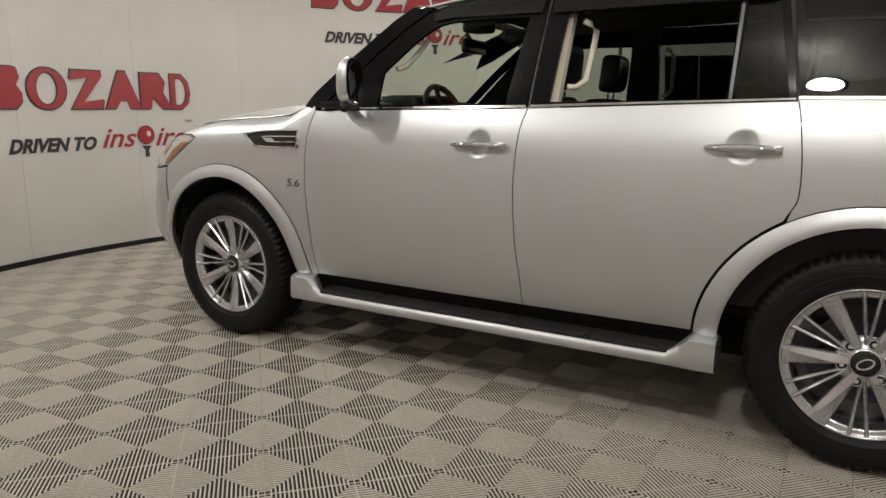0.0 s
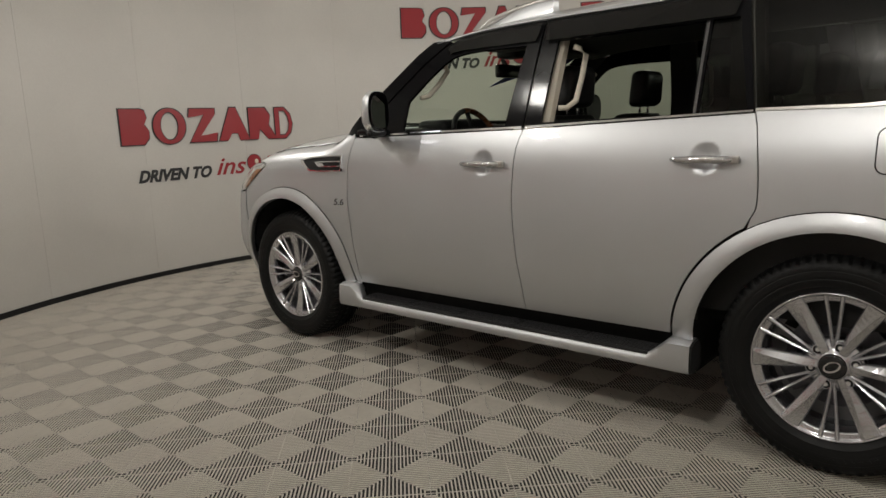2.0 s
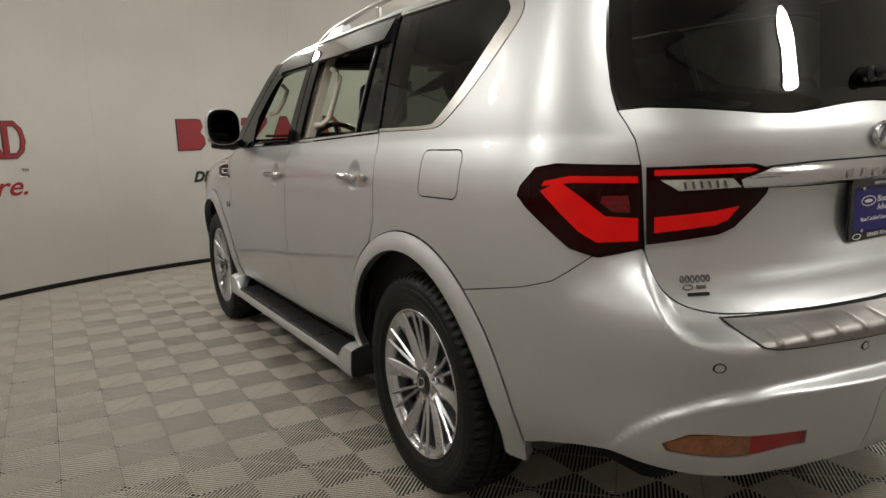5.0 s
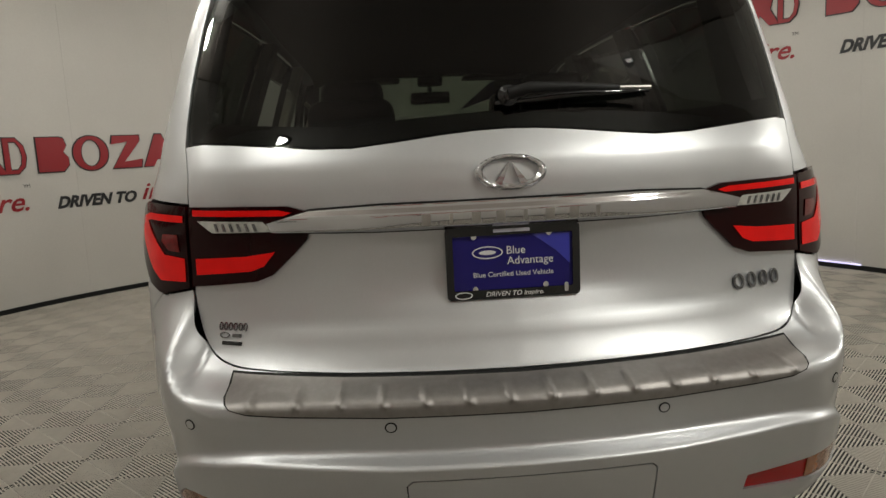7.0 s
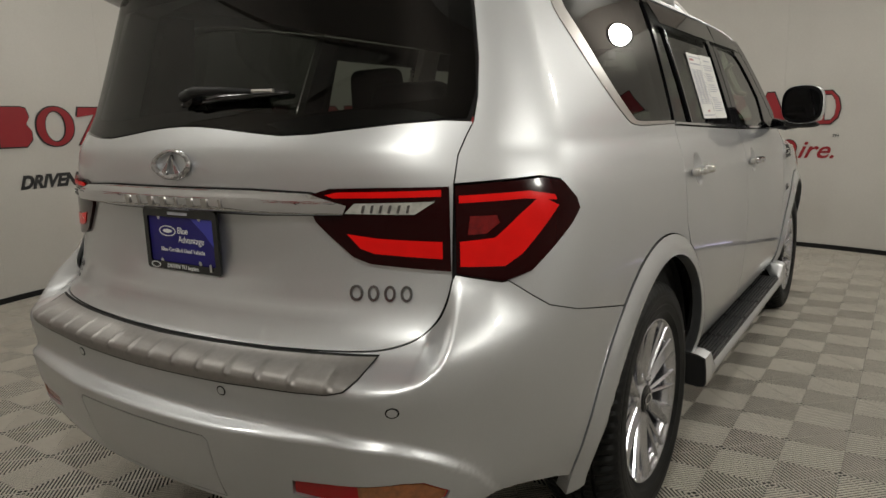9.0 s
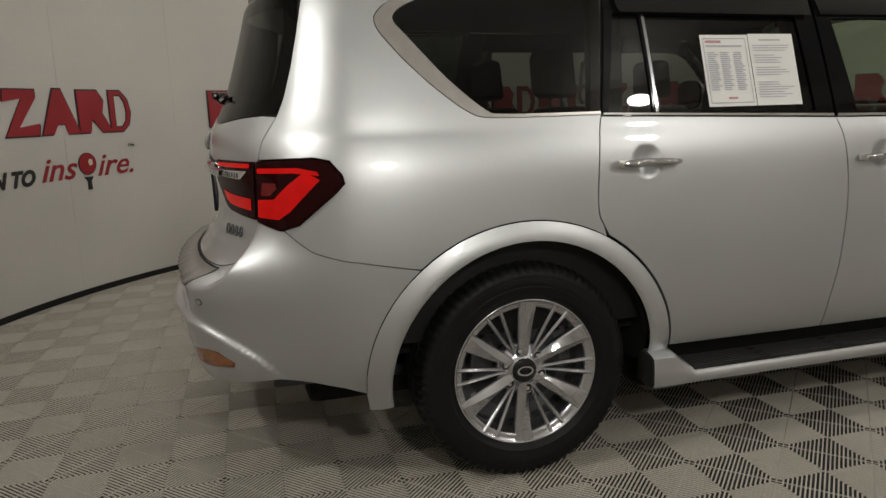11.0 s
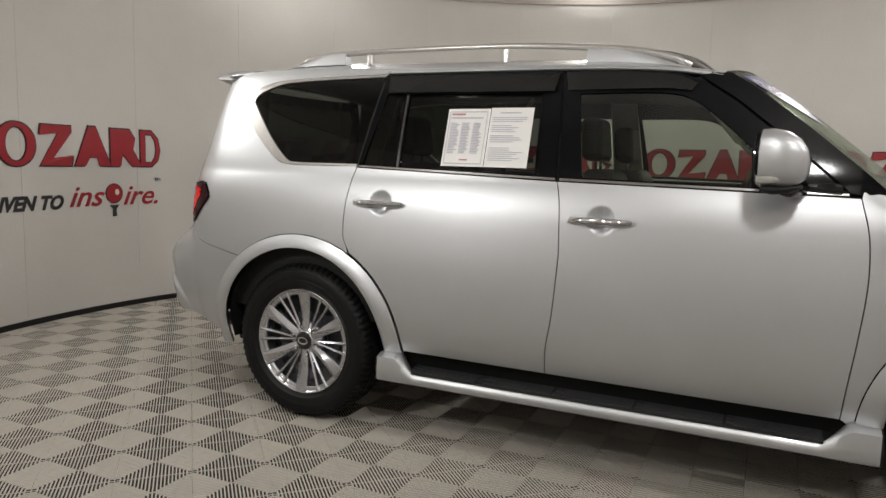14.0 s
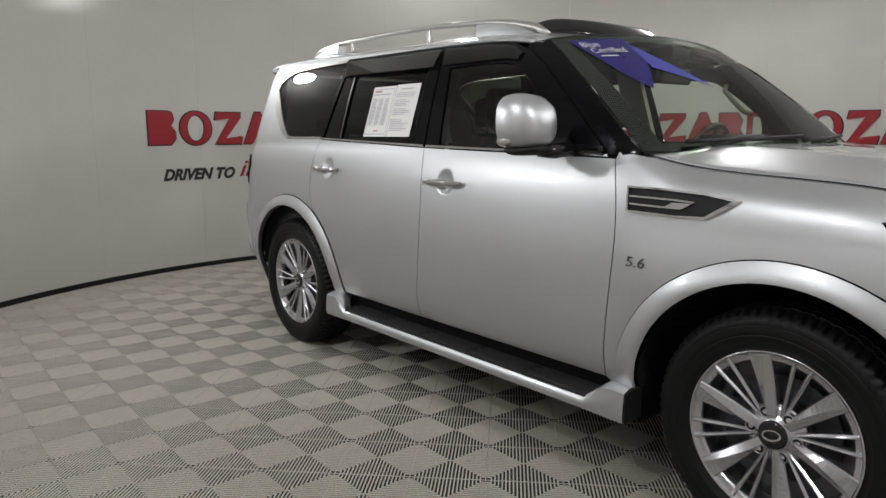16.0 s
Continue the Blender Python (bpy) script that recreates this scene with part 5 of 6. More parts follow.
def spoke_bm(w0, w1, r0, r1, y0, y1, crease, hollow, turn=0.0, lean=0.0, thick=0.026, twist=0.0):
    """One spoke standing on the z axis: width and face depth at the hub and the rim, with a raised or hollow middle."""
    n = 12
    verts, faces = [], []
    for k in range(n + 1):
        t = k / n
        r = r0 + (r1 - r0) * t
        w = w0 + (w1 - w0) * t ** 0.9
        y = y0 + (y1 - y0) * t ** 0.8 + 0.014 * math.sin(math.pi * t) * hollow
        sh = lean * t
        ring = ((-w / 2, y - thick), (-w / 2, y - 0.005), (-w / 2 + 0.004, y), (w * twist * (0.32 - 0.62 * t), y + crease * math.sin(math.pi * (0.15 + 0.80 * t))), (w / 2 - 0.004, y), (w / 2, y - 0.005), (w / 2, y - thick))
        for x, yy in ring:
            verts.append((x + sh, yy, r))
    m = 7
    for k in range(n):
        for j in range(m - 1):
            faces.append((k * m + j, k * m + j + 1, (k + 1) * m + j + 1, (k + 1) * m + j))
    bm = from_lists(verts, faces)
    bmesh.ops.rotate(bm, verts=bm.verts, cent=(0, 0, 0), matrix=Matrix.Rotation(turn, 3, "Y"))
    bmesh.ops.recalc_face_normals(bm, faces=bm.faces)
    return bm


def make_wheel():
    wheel = new("wheel")
    tyre = part("tyre", tyre_bm(), TYRE, wheel, "black road tyre with cut shoulder blocks", smooth=True)
    tyre.data.set_sharp_from_angle(angle=radians(28))
    # raised marks of the maker on the wall, as plain bars
    for start, count in ((60, 5), (240, 5), (150, 7)):
        for k in range(count):
            a0 = radians(start + 4.6 * k)
            v, f = prism(rounded(-0.0075, 0.0075, 0.334, 0.350, 0.003, 2), 0.0012)
            vs = [(x * math.cos(a0) + y * math.sin(a0), 0.1352 + d, -x * math.sin(a0) + y * math.cos(a0)) for x, y, d in v]
            mesh_ob("raised_mark", vs, f, TYRE, tyre)
    rim = lathe([(-0.10, 0.262), (-0.09, 0.250), (0.02, 0.240), (0.080, 0.241), (0.104, 0.243), (0.106, 0.250), (0.107, 0.260), (0.113, 0.2665), (0.121, 0.2710), (0.117, 0.276), (0.104, 0.274)], 96)
    part("rim", rim, ALLOY, wheel, "bright alloy rim", smooth=True)
    part("barrel", lathe([(0.03, 0.2395), (-0.02, 0.238), (-0.035, 0.10)], 48), ALLOY_SHADED, wheel, "inner barrel with shade painted into its alloy")
    part("brake_disc", lathe([(0.000, 0.175), (0.012, 0.175), (0.014, 0.10), (0.03, 0.095), (0.03, 0.05)], 48), BRAKE, wheel, "dull iron brake disc", smooth=False)
    part("brake_caliper", box_bm(0.10, 0.19, -0.01, 0.045, -0.05, 0.09, 0.012), BRAKE, wheel)
    hub = lathe([(0.03, 0.098), (0.058, 0.102), (0.072, 0.097), (0.080, 0.074), (0.086, 0.054), (0.093, 0.050), (0.094, 0.047)], 48)
    part("hub", hub, ALLOY, wheel, smooth=True)
    cap = part("centre_cap", lathe([(0.086, 0.047), (0.097, 0.046), (0.101, 0.038), (0.103, 0.001)], 36), GLOSS_BLACK, wheel, "black centre cap", smooth=True)
    v, f = ring_mesh(oval(0, 0, 0.031, 0.019, 24), oval(0, 0.001, 0.025, 0.0135, 24), 0.002)
    mesh_ob("cap_mark", [(a, 0.1035 + d, b) for a, b, d in v], f, CHROME, wheel)
    for k in range(6):
        a = radians(60 * k)
        part("broad_spoke", spoke_bm(0.034, 0.072, 0.050, 0.265, 0.086, 0.116, 0.012, -0.6, a, twist=1.0), ALLOY, wheel, smooth=False)
        for off in (-1, 1):
            part("thin_spoke", spoke_bm(0.012, 0.0160, 0.060, 0.265, 0.082, 0.116, 0.003, -0.2, a + radians(30 + off * 3.4), off * 0.012), ALLOY, wheel)
        b = a + radians(13)
        spot = (0.074 * math.sin(b), 0, 0.074 * math.cos(b))
        lug = lathe([(0.070, 0.0105), (0.090, 0.010), (0.093, 0.0075), (0.093, 0.001)], 6)
        bmesh.ops.translate(lug, verts=lug.verts, vec=spot)
        collar = lathe([(0.060, 0.0195), (0.0905, 0.0190), (0.092, 0.0175), (0.0905, 0.0158), (0.086, 0.0150)], 20)
        bmesh.ops.translate(collar, verts=collar.verts, vec=spot)
        # near-black disc paints the shade inside the recess round the nut
        well = lathe([(0.0855, 0.0157), (0.0858, 0.001)], 16)
        bmesh.ops.translate(well, verts=well.verts, vec=spot)
        part("lug_collar", collar, ALLOY, wheel, smooth=True)
        part("lug_seat", well, VOID, wheel)
        part("lug_nut", lug, CHROME, wheel)
    return wheel


def clone(ob, parent, m):
    made = {}
    for o in (ob, *ob.children_recursive):
        made[o] = o.copy()
        scene.collection.objects.link(made[o])
        made[o].parent = made.get(o.parent, parent)
    made[ob].matrix_basis = m
    return made[ob]


wheel = make_wheel()
wheel.parent = car
wheel.location = (1.5375, 0.862, HUB_Z)
tagged(wheel, "alloy wheel with paired thin spokes and a black tyre")
for x, y, rz, spin in ((-1.5375, 0.862, 0, 31), (1.5375, -0.862, 180, 12), (-1.5375, -0.862, 180, -2)):
    clone(wheel, car, pose(x, y, HUB_Z, 0, 0, rz) @ pose(0, 0, 0, 0, spin, 0))

for x in WHEELS:
    for s in (1, -1):
        pts = arc(x, HUB_Z, 0.515, -6, 186, 30)
        rim_y = [min(0.955, float(skin(u_of_x(a), max(b, 0.36))[1]) - 0.035) for a, b in pts]
        vs = [(a, s * y, b) for (a, b), y in zip(pts, rim_y)] + [(a, s * 0.55, b) for a, b in pts]
        n = len(pts)
        fs = [(i, i + 1, n + i + 1, n + i) for i in range(n - 1)] + [tuple(range(n, 2 * n))]
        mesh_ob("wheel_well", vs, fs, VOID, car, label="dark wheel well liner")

# underside; near-black boxes hung low to block light from the floor below
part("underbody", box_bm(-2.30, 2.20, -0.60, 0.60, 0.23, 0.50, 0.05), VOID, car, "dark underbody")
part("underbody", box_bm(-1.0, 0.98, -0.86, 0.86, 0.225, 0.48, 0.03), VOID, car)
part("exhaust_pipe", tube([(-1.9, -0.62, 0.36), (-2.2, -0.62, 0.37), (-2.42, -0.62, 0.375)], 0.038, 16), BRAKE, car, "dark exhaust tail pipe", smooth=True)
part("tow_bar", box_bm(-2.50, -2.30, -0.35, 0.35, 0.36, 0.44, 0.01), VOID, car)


# ---- running boards ----
TREAD = shader("ribbed_tread", (0.032, 0.032, 0.034), 0.42, grain=0.2)


def ramp(v, a, b):
    return min(max((v - a) / (b - a), 0.0), 1.0)


def running_board(s):
    x0, x1 = -0.90, 0.86
    board = part("running_board", box_bm(x0 - 0.03, x1 + 0.03, s * 0.88 if s > 0 else -1.030, 1.030 if s > 0 else s * 0.88, 0.305, 0.358, 0.008), MATT_BLACK, car, "black ribbed running board with a silver edge")
    for k in range(8):
        y = 0.914 + 0.0150 * k
        for j in range(5):
            a = x0 + (x1 - x0) * j / 5 + 0.006 + (0.03 if k % 3 == 1 else 0)
            b = x0 + (x1 - x0) * (j + 1) / 5 - 0.006
            part("tread_rib", box_bm(a, b, s * y - 0.0026, s * y + 0.0026, 0.357, 0.364), TREAD, board)
    # painted lower edge that sweeps up into the ends
    verts, faces = [], []
    xs = np.concatenate([np.linspace(-1.05, -0.86, 16), np.linspace(-0.8, 0.76, 30), np.linspace(0.82, 1.035, 16)])
    m = 9
    for x in xs:
        e = max(ramp(-x, 0.865, 0.955) if x < 0 else 0, ramp(x, 0.845, 0.94) if x > 0 else 0)
        top = 0.352 + 0.076 * e
        inner = 1.036 - 0.07 * e
        base_y = 1.040 + 0.004 * e
        ring = ((inner - 0.035, 0.305), (base_y - 0.03, 0.296), (base_y - 0.006, 0.302), (base_y, 0.318), (base_y - 0.001, (top + 0.31) / 2), (base_y - 0.006, top - 0.012), (base_y - 0.014 - 0.02 * e, top), (inner - 0.004, top - 0.004 + 0.01 * e), (inner - 0.035, top - 0.02))
        for y, z in ring:
            verts.append((x, s * y, z))
    n = len(xs)
    for i in range(n - 1):
        for j in range(m - 1):
            faces.append((i * m + j, i * m + j + 1, (i + 1) * m + j + 1, (i + 1) * m + j))
    bm = from_lists(verts, faces)
    bmesh.ops.recalc_face_normals(bm, faces=bm.faces)
    for k, way in ((0, -1), (n - 1, 1)):
        ring = [Vector(v) for v in verts[k * m:(k + 1) * m]]
        mid = sum(ring, Vector()) / m
        deep = [mid + (v - mid) * 0.93 + Vector((0.008 * way, 0, 0)) for v in ring]
        cap = from_lists([tuple(v) for v in ring + deep], [(i, (i + 1) % m, m + (i + 1) % m, m + i) for i in range(m)] + [tuple(range(m, 2 * m))])
        bmesh.ops.recalc_face_normals(cap, faces=cap.faces)
        part("end_cap", cap, VOID, board, "black board end cap")
    ob = part("board_edge", bm, PAINT, board, "silver board edge", smooth=True)
    ob.data.set_sharp_from_angle(angle=radians(50))


running_board(1)
running_board(-1)


# ---- mirrors ----
def blob(rings, name, mat, parent, s, label=""):
    """A rounded form from oval rings: rows of x, centre y, centre z, half width, half height."""
    n = 24
    verts, faces = [], []
    for x, cy, cz, ry, rz in rings:
        for k in range(n):
            a = 2 * math.pi * k / n
            c, d = math.cos(a), math.sin(a)
            verts.append((x, s * (cy + ry * math.copysign(abs(c) ** 0.7, c)), cz + rz * math.copysign(abs(d) ** 0.7, d)))
    for i in range(len(rings) - 1):
        for k in range(n):
            k2 = (k + 1) % n
            faces.append((i * n + k, i * n + k2, (i + 1) * n + k2, (i + 1) * n + k))
    faces += [tuple(range(n)), tuple(range((len(rings) - 1) * n, len(rings) * n))]
    bm = from_lists(verts, faces)
    bmesh.ops.recalc_face_normals(bm, faces=bm.faces)
    ob = part(name, bm, mat, parent, label, smooth=True)
    ob.data.set_sharp_from_angle(angle=radians(45))
    return ob


def mirror(s):
    m = new("side_mirror")
    m.parent = car
    tagged(m, "silver door mirror with a black foot and chrome lamp" if s < 0 else "chrome and black door mirror")
    cy, cz = 1.145, 1.395
    k = 0.5 if s > 0 else 1.0      # the left housing is the shallower one

    def deep(rings):
        return [(0.59 + (x - 0.59) * k, *rest) for x, *rest in rings]

    blob(deep([(0.588, cy, cz, 0.100, 0.098), (0.592, cy, cz, 0.107, 0.104), (0.628, cy, cz, 0.108, 0.106), (0.672, cy - 0.003, cz - 0.003, 0.101, 0.098), (0.708, cy - 0.010, cz - 0.010, 0.084, 0.080),
          (0.730, cy - 0.016, cz - 0.018, 0.058, 0.054), (0.740, cy - 0.018, cz - 0.022, 0.022, 0.022)]), "cap", PAINT, m, s, "silver mirror cap")
    blob(deep([(0.572, cy, cz, 0.090, 0.084), (0.5805, cy, cz, 0.092, 0.086)]), "mirror_glass", MIRROR_GLASS, m, s, "mirror glass")
    blob(deep([(0.576, cy, cz, 0.096, 0.092), (0.584, cy, cz, 0.104, 0.101), (0.592, cy, cz, 0.104, 0.101)]), "bezel", SATIN_BLACK, m, s)
    blob(deep([(0.60, cy - 0.005, 1.289, 0.080, 0.014), (0.63, cy - 0.008, 1.286, 0.090, 0.018), (0.68, cy - 0.015, 1.288, 0.074, 0.016), (0.72, cy - 0.02, 1.298, 0.034, 0.008)]), "underside", MATT_BLACK, m, s, "black underside")
    # indicator lens let into the outer lower corner of the cap
    blob(deep([(0.5855, cy + 0.046, 1.327, 0.0500, 0.026), (0.625, cy + 0.049, 1.327, 0.0510, 0.025), (0.650, cy + 0.044, 1.327, 0.050, 0.020), (0.672, cy + 0.034, 1.328, 0.040, 0.010)]), "indicator", LENS_CLEAR, m, s, "clear indicator lens")
    part("foot", tube([(0.70, s * 0.97, 1.295), (0.68, s * 1.04, 1.283), (0.66, s * 1.10, 1.288)], [0.030, 0.028, 0.024], 12), GLOSS_BLACK, m, smooth=True)
    part("foot_plate", box_bm(0.60, 0.84, s * 0.935 - 0.02, s * 0.935 + 0.02, 1.275, 1.31, 0.012), GLOSS_BLACK, m)

    m.matrix_basis = pose(0.68, s * 1.0, 0, 0, 0, 17 if s > 0 else -8) @ pose(-0.68, -s * 1.0, 0)


mirror(1)
mirror(-1)


# ---- fender vent and engine badge ----
def vent(s):
    out = [(0.985, 1.170), (1.10, 1.168), (1.28, 1.158), (1.395, 1.142), (1.365, 1.120), (1.29, 1.076), (1.18, 1.073), (0.992, 1.078)]
    inn = [(0.993, 1.163), (1.10, 1.161), (1.272, 1.152), (1.365, 1.139), (1.342, 1.122), (1.284, 1.084), (1.18, 1.080), (0.999, 1.085)]
    v = panel("fender_vent", out, CHROME, car, s, holes=[inn], inset=0, lift=0.010, depth=0.02, step=0.02, label="chrome-framed black fender vent")
    panel("vent_mesh", inn, MATT_BLACK, v, s, inset=-0.002, lift=0.002, depth=0.0, step=0.03)
    panel("vent_blade", [(1.0, 1.1375), (1.18, 1.1335), (1.245, 1.1285), (1.235, 1.1235), (1.17, 1.1275), (1.0, 1.1315)], CHROME, v, s, inset=0, lift=0.009, depth=0.006, step=0.03)
    panel("vent_blade", [(1.003, 1.1105), (1.14, 1.107), (1.165, 1.122), (1.235, 1.122), (1.20, 1.101), (1.12, 1.101), (1.003, 1.1045)], CHROME, v, s, inset=0, lift=0.010, depth=0.006, step=0.03)


def flank_text(body, size, x, z, width, s, mat, parent, name, lift=0.003):
    """Lettering on the flank, read from outside."""
    v, f, w = text_mesh(body, size, 0.0015, 0.1)
    k = width / w
    vs = []
    for a, b, d in v:
        xx = x + s * -1 * a * k if s > 0 else x + a * k
        p = skin(X(xx), z + b, lift + d)
        vs.append((p[0], s * p[1], p[2]))
    mesh_ob(name, vs, f, mat, parent)


for s in (1, -1):
    vent(s)
    flank_text("5.6", 0.052, 1.055 if s > 0 else 1.005, 0.885, 0.078, s, DARK_CHROME, car, "engine_badge")


# ---- roof rails, sunroof deflector, wipers ----
def roof_rail(s):
    y = 0.615
    zr = lambda x: roof_point((x + 2.20) / 2.60, 0.5 + 0.5 * y / 0.77)[2]
    rail = new("roof_rail")
    rail.parent = car
    tagged(rail, "silver roof rail on three feet")
    pts, rad = [], []
    for k in range(41):
        t = k / 40
        x = -1.80 + 2.05 * t
        lift = 0.072 * min(1, math.sin(math.pi * min(max(t, 0.0), 1)) ** 0.42)
        pts.append((x, s * (y + 0.01 * math.sin(math.pi * t)), zr(x) + lift + 0.004))
        rad.append(0.013 + 0.006 * (1 - math.sin(math.pi * t)))
    bar = tube(pts, rad, 12)
    part("rail_bar", bar, SATIN, rail, smooth=True)
    for x0, x1, up in ((-1.86, -1.50, 1), (-0.20, 0.28, -1)):
        n = 14
        verts, faces = [], []
        for k in range(n + 1):
            t = k / n
            x = x0 + (x1 - x0) * t
            h = 0.066 * (smooth(0, 0.8, t) if up > 0 else 1 - smooth(0.2, 1, t)) + 0.006
            zb = zr(x) - 0.006
            for yy, zz in ((-0.030, zb), (-0.024, zb + h * 0.75), (-0.010, zb + h), (0.010, zb + h), (0.024, zb + h * 0.75), (0.030, zb)):
                verts.append((x, s * (y + yy), zz))
        for k in range(n):
            for j in range(5):
                faces.append((k * 6 + j, k * 6 + j + 1, (k + 1) * 6 + j + 1, (k + 1) * 6 + j))
        faces += [tuple(range(6)), tuple(range(n * 6, n * 6 + 6))]
        bm = from_lists(verts, faces)
        bmesh.ops.recalc_face_normals(bm, faces=bm.faces)
        part("end_foot", bm, PAINT, rail, smooth=True).data.set_sharp_from_angle(angle=radians(50))
    for x in (-1.36, -0.60):
        part("foot", box_bm(x - 0.016, x + 0.016, s * y - 0.012, s * y + 0.012, zr(x) - 0.004, zr(x) + 0.066, 0.008), SATIN, rail)


roof_rail(1)
roof_rail(-1)


def deflector(a, b):
    y = 0.47 * (2 * a - 1)
    k = abs(2 * a - 1)
    x = 0.37 - 0.28 * k ** 2.2 - 0.10 * b
    z = roof_point((min(x, 0.38) + 2.20) / 2.60, 0.5 + 0.5 * y / 0.77)[2]
    return (x, y, z + 0.004 + 0.060 * b ** 0.8 * (1 - k ** 14))


patch("sunroof_deflector", deflector, 30, 8, GLOSS_BLACK, car, "smoked sunroof wind deflector", 0.005, middle=(0.1, 0, 1.5))

# rear wiper: hinge, arm, blade
wip = new("rear_wiper")
wip.parent = car
tagged(wip, "black rear window wiper")
gz = lambda z: skin(0.0, z)[0]
part("pivot", lathe([(0, 0.001), (0, 0.026), (0.03, 0.024), (0.04, 0.012), (0.042, 0.001)], 20, "x", (0, 0, 0)), GLOSS_BLACK, wip).matrix_basis = pose(gz(1.425) + 0.005, -0.01, 1.425, 0, 0, 180)
part("arm", tube([(gz(1.43) - 0.035, -0.01, 1.428), (gz(1.44) - 0.045, -0.06, 1.440), (gz(1.44) - 0.040, -0.16, 1.438), (gz(1.43) - 0.030, -0.27, 1.432)], [0.015, 0.013, 0.010, 0.006], 12), MATT_BLACK, wip, smooth=True)
part("blade", tube([(skin(Y(0.02), 1.412)[0] - 0.012, 0.02, 1.408), (skin(Y(0.14), 1.42)[0] - 0.014, -0.14, 1.420), (skin(Y(0.28), 1.425)[0] - 0.012, -0.28, 1.424), (skin(Y(0.36), 1.43)[0] - 0.010, -0.355, 1.426)], [0.007, 0.009, 0.008, 0.005], 8), GLOSS_BLACK, wip, smooth=True)
part("nozzle", tube([(gz(1.43) - 0.03, -0.27, 1.432), (gz(1.43) - 0.03, -0.345, 1.430)], 0.0045, 8), SATIN, wip)

# front wipers lie on the foot of the windscreen
for b0, b1 in ((0.10, 0.52), (0.50, 0.90)):
    w = new("front_wiper")
    w.parent = car
    tagged(w, "black windscreen wiper")
    row = [Vector(screen_point(0.035 + 0.03 * k / 10, b0 + (b1 - b0) * k / 10, 0.018)) for k in range(11)]
    part("blade", tube(row, 0.008, 8), MATT_BLACK, w, smooth=True)
    arm = [Vector(cowl_point(0.5, b0 + (b1 - b0) * 0.15)) + Vector((0, 0, 0.02)), Vector(screen_point(0.03, b0 + (b1 - b0) * 0.35, 0.03)), Vector(screen_point(0.05, b0 + (b1 - b0) * 0.55, 0.025))]
    part("arm", tube(arm, [0.012, 0.010, 0.007], 8), MATT_BLACK, w, smooth=True)

# ---- stickers and papers on the glass ----
# certification pennant inside the top of the windscreen, on the car's right
pen = new("windscreen_sticker")
pen.parent = car
tagged(pen, "dark blue pennant sticker with white lettering")


def screen_shape(name, outline, mat, out):
    pts = refine(outline, 0.02)
    v, f, _ = sheet(pts, (), 0.03)
    vs = [screen_point(1 - q[1], q[0], out) for q in v]
    ob = mesh_ob(name, vs, f, mat, pen)
    return ob


screen_shape("pennant", [(0.045, 0.06), (0.235, 0.06), (0.225, 0.30), (0.195, 0.42), (0.155, 0.55), (0.11, 0.42)], BLUE, 0.003)
screen_shape("pennant_tail", [(0.228, 0.12), (0.375, 0.53), (0.222, 0.36)], BLUE_LIGHT, 0.0035)
for body, y, size, width in (("Blue", 0.085, 0.052, 0.060), ("Certified", 0.150, 0.052, 0.118)):
    v, f, w = text_mesh(body, size, 0.0)
    k = width / w
    mesh_ob("lettering", [screen_point(1 - (y + 0.06 - b * 1.5), (0.068 if body == "Blue" else 0.082) + a * k * 0.95, 0.006) for a, b, d in v], f, WHITE, pen)
screen_shape("small_print", [(0.095, 0.236), (0.150, 0.236), (0.150, 0.248), (0.095, 0.248)], WHITE, 0.006)

# the sales sheets in the right rear door window
sheets = new("window_sheets")
tagged(sheets, "two printed white sales sheets taped on the rear door window", "paper")


def glass_shape(name, x0, x1, z0, z1, mat, out):
    pts = [(x0, z0), (x1, z0), (x1, z1), (x0, z1)]
    vs = []
    for x, z in pts:
        p = skin(X(x), z, -0.003 + out)
        vs.append((p[0], -p[1], p[2]))
    ob = mesh_ob(name, vs, [(0, 1, 2, 3)], mat, sheets)
    return ob


glass_shape("sheet", -0.788, -0.578, 1.335, 1.600, PAPER, 0.0)
glass_shape("sheet", -0.575, -0.372, 1.335, 1.604, PAPER, 0.0)
for a, b, c, d in ((-0.778, -0.590, 1.346, 1.350), (-0.778, -0.590, 1.584, 1.588), (-0.778, -0.775, 1.35, 1.584), (-0.593, -0.590, 1.35, 1.584)):
    glass_shape("border_line", a, b, c, d, INK, 0.001)
rng = random.Random(4)
glass_shape("name_bar", -0.768, -0.70, 1.570, 1.579, INK_RED, 0.001)
glass_shape("heading_bar", -0.768, -0.61, 1.555, 1.561, INK, 0.001)
for k in range(20):
    z = 1.395 + 0.0072 * k
    for c in range(3):
        x = -0.768 + 0.057 * c
        glass_shape("text_line", x, x + 0.03 + 0.018 * rng.random(), z, z + 0.0036, INK, 0.001)
glass_shape("name_bar", -0.70, -0.66, 1.362, 1.369, INK_RED, 0.001)
glass_shape("heading_bar", -0.53, -0.43, 1.578, 1.583, INK, 0.001)
for k in range(22):
    z = 1.365 + 0.0092 * k
    if k in (7, 8, 13, 18):
        continue
    glass_shape("text_line", -0.562, -0.562 + 0.09 + 0.08 * rng.random(), z, z + 0.003, INK, 0.001)

# ---- cabin ----
cab = new("cabin")
cab.parent = car
tagged(cab, "dark cabin with black leather seats and cream trim")
part("cabin_floor", box_bm(-2.35, 1.0, -0.84, 0.84, 0.48, 0.62, 0.03), VOID, cab)


def headliner(a, b):
    x, y, z = roof_point(0.04 + 0.94 * a, 0.03 + 0.94 * b)
    return (x, y * 0.97, z - 0.045)


patch("headliner", headliner, 20, 20, GREY_TRIM, cab)


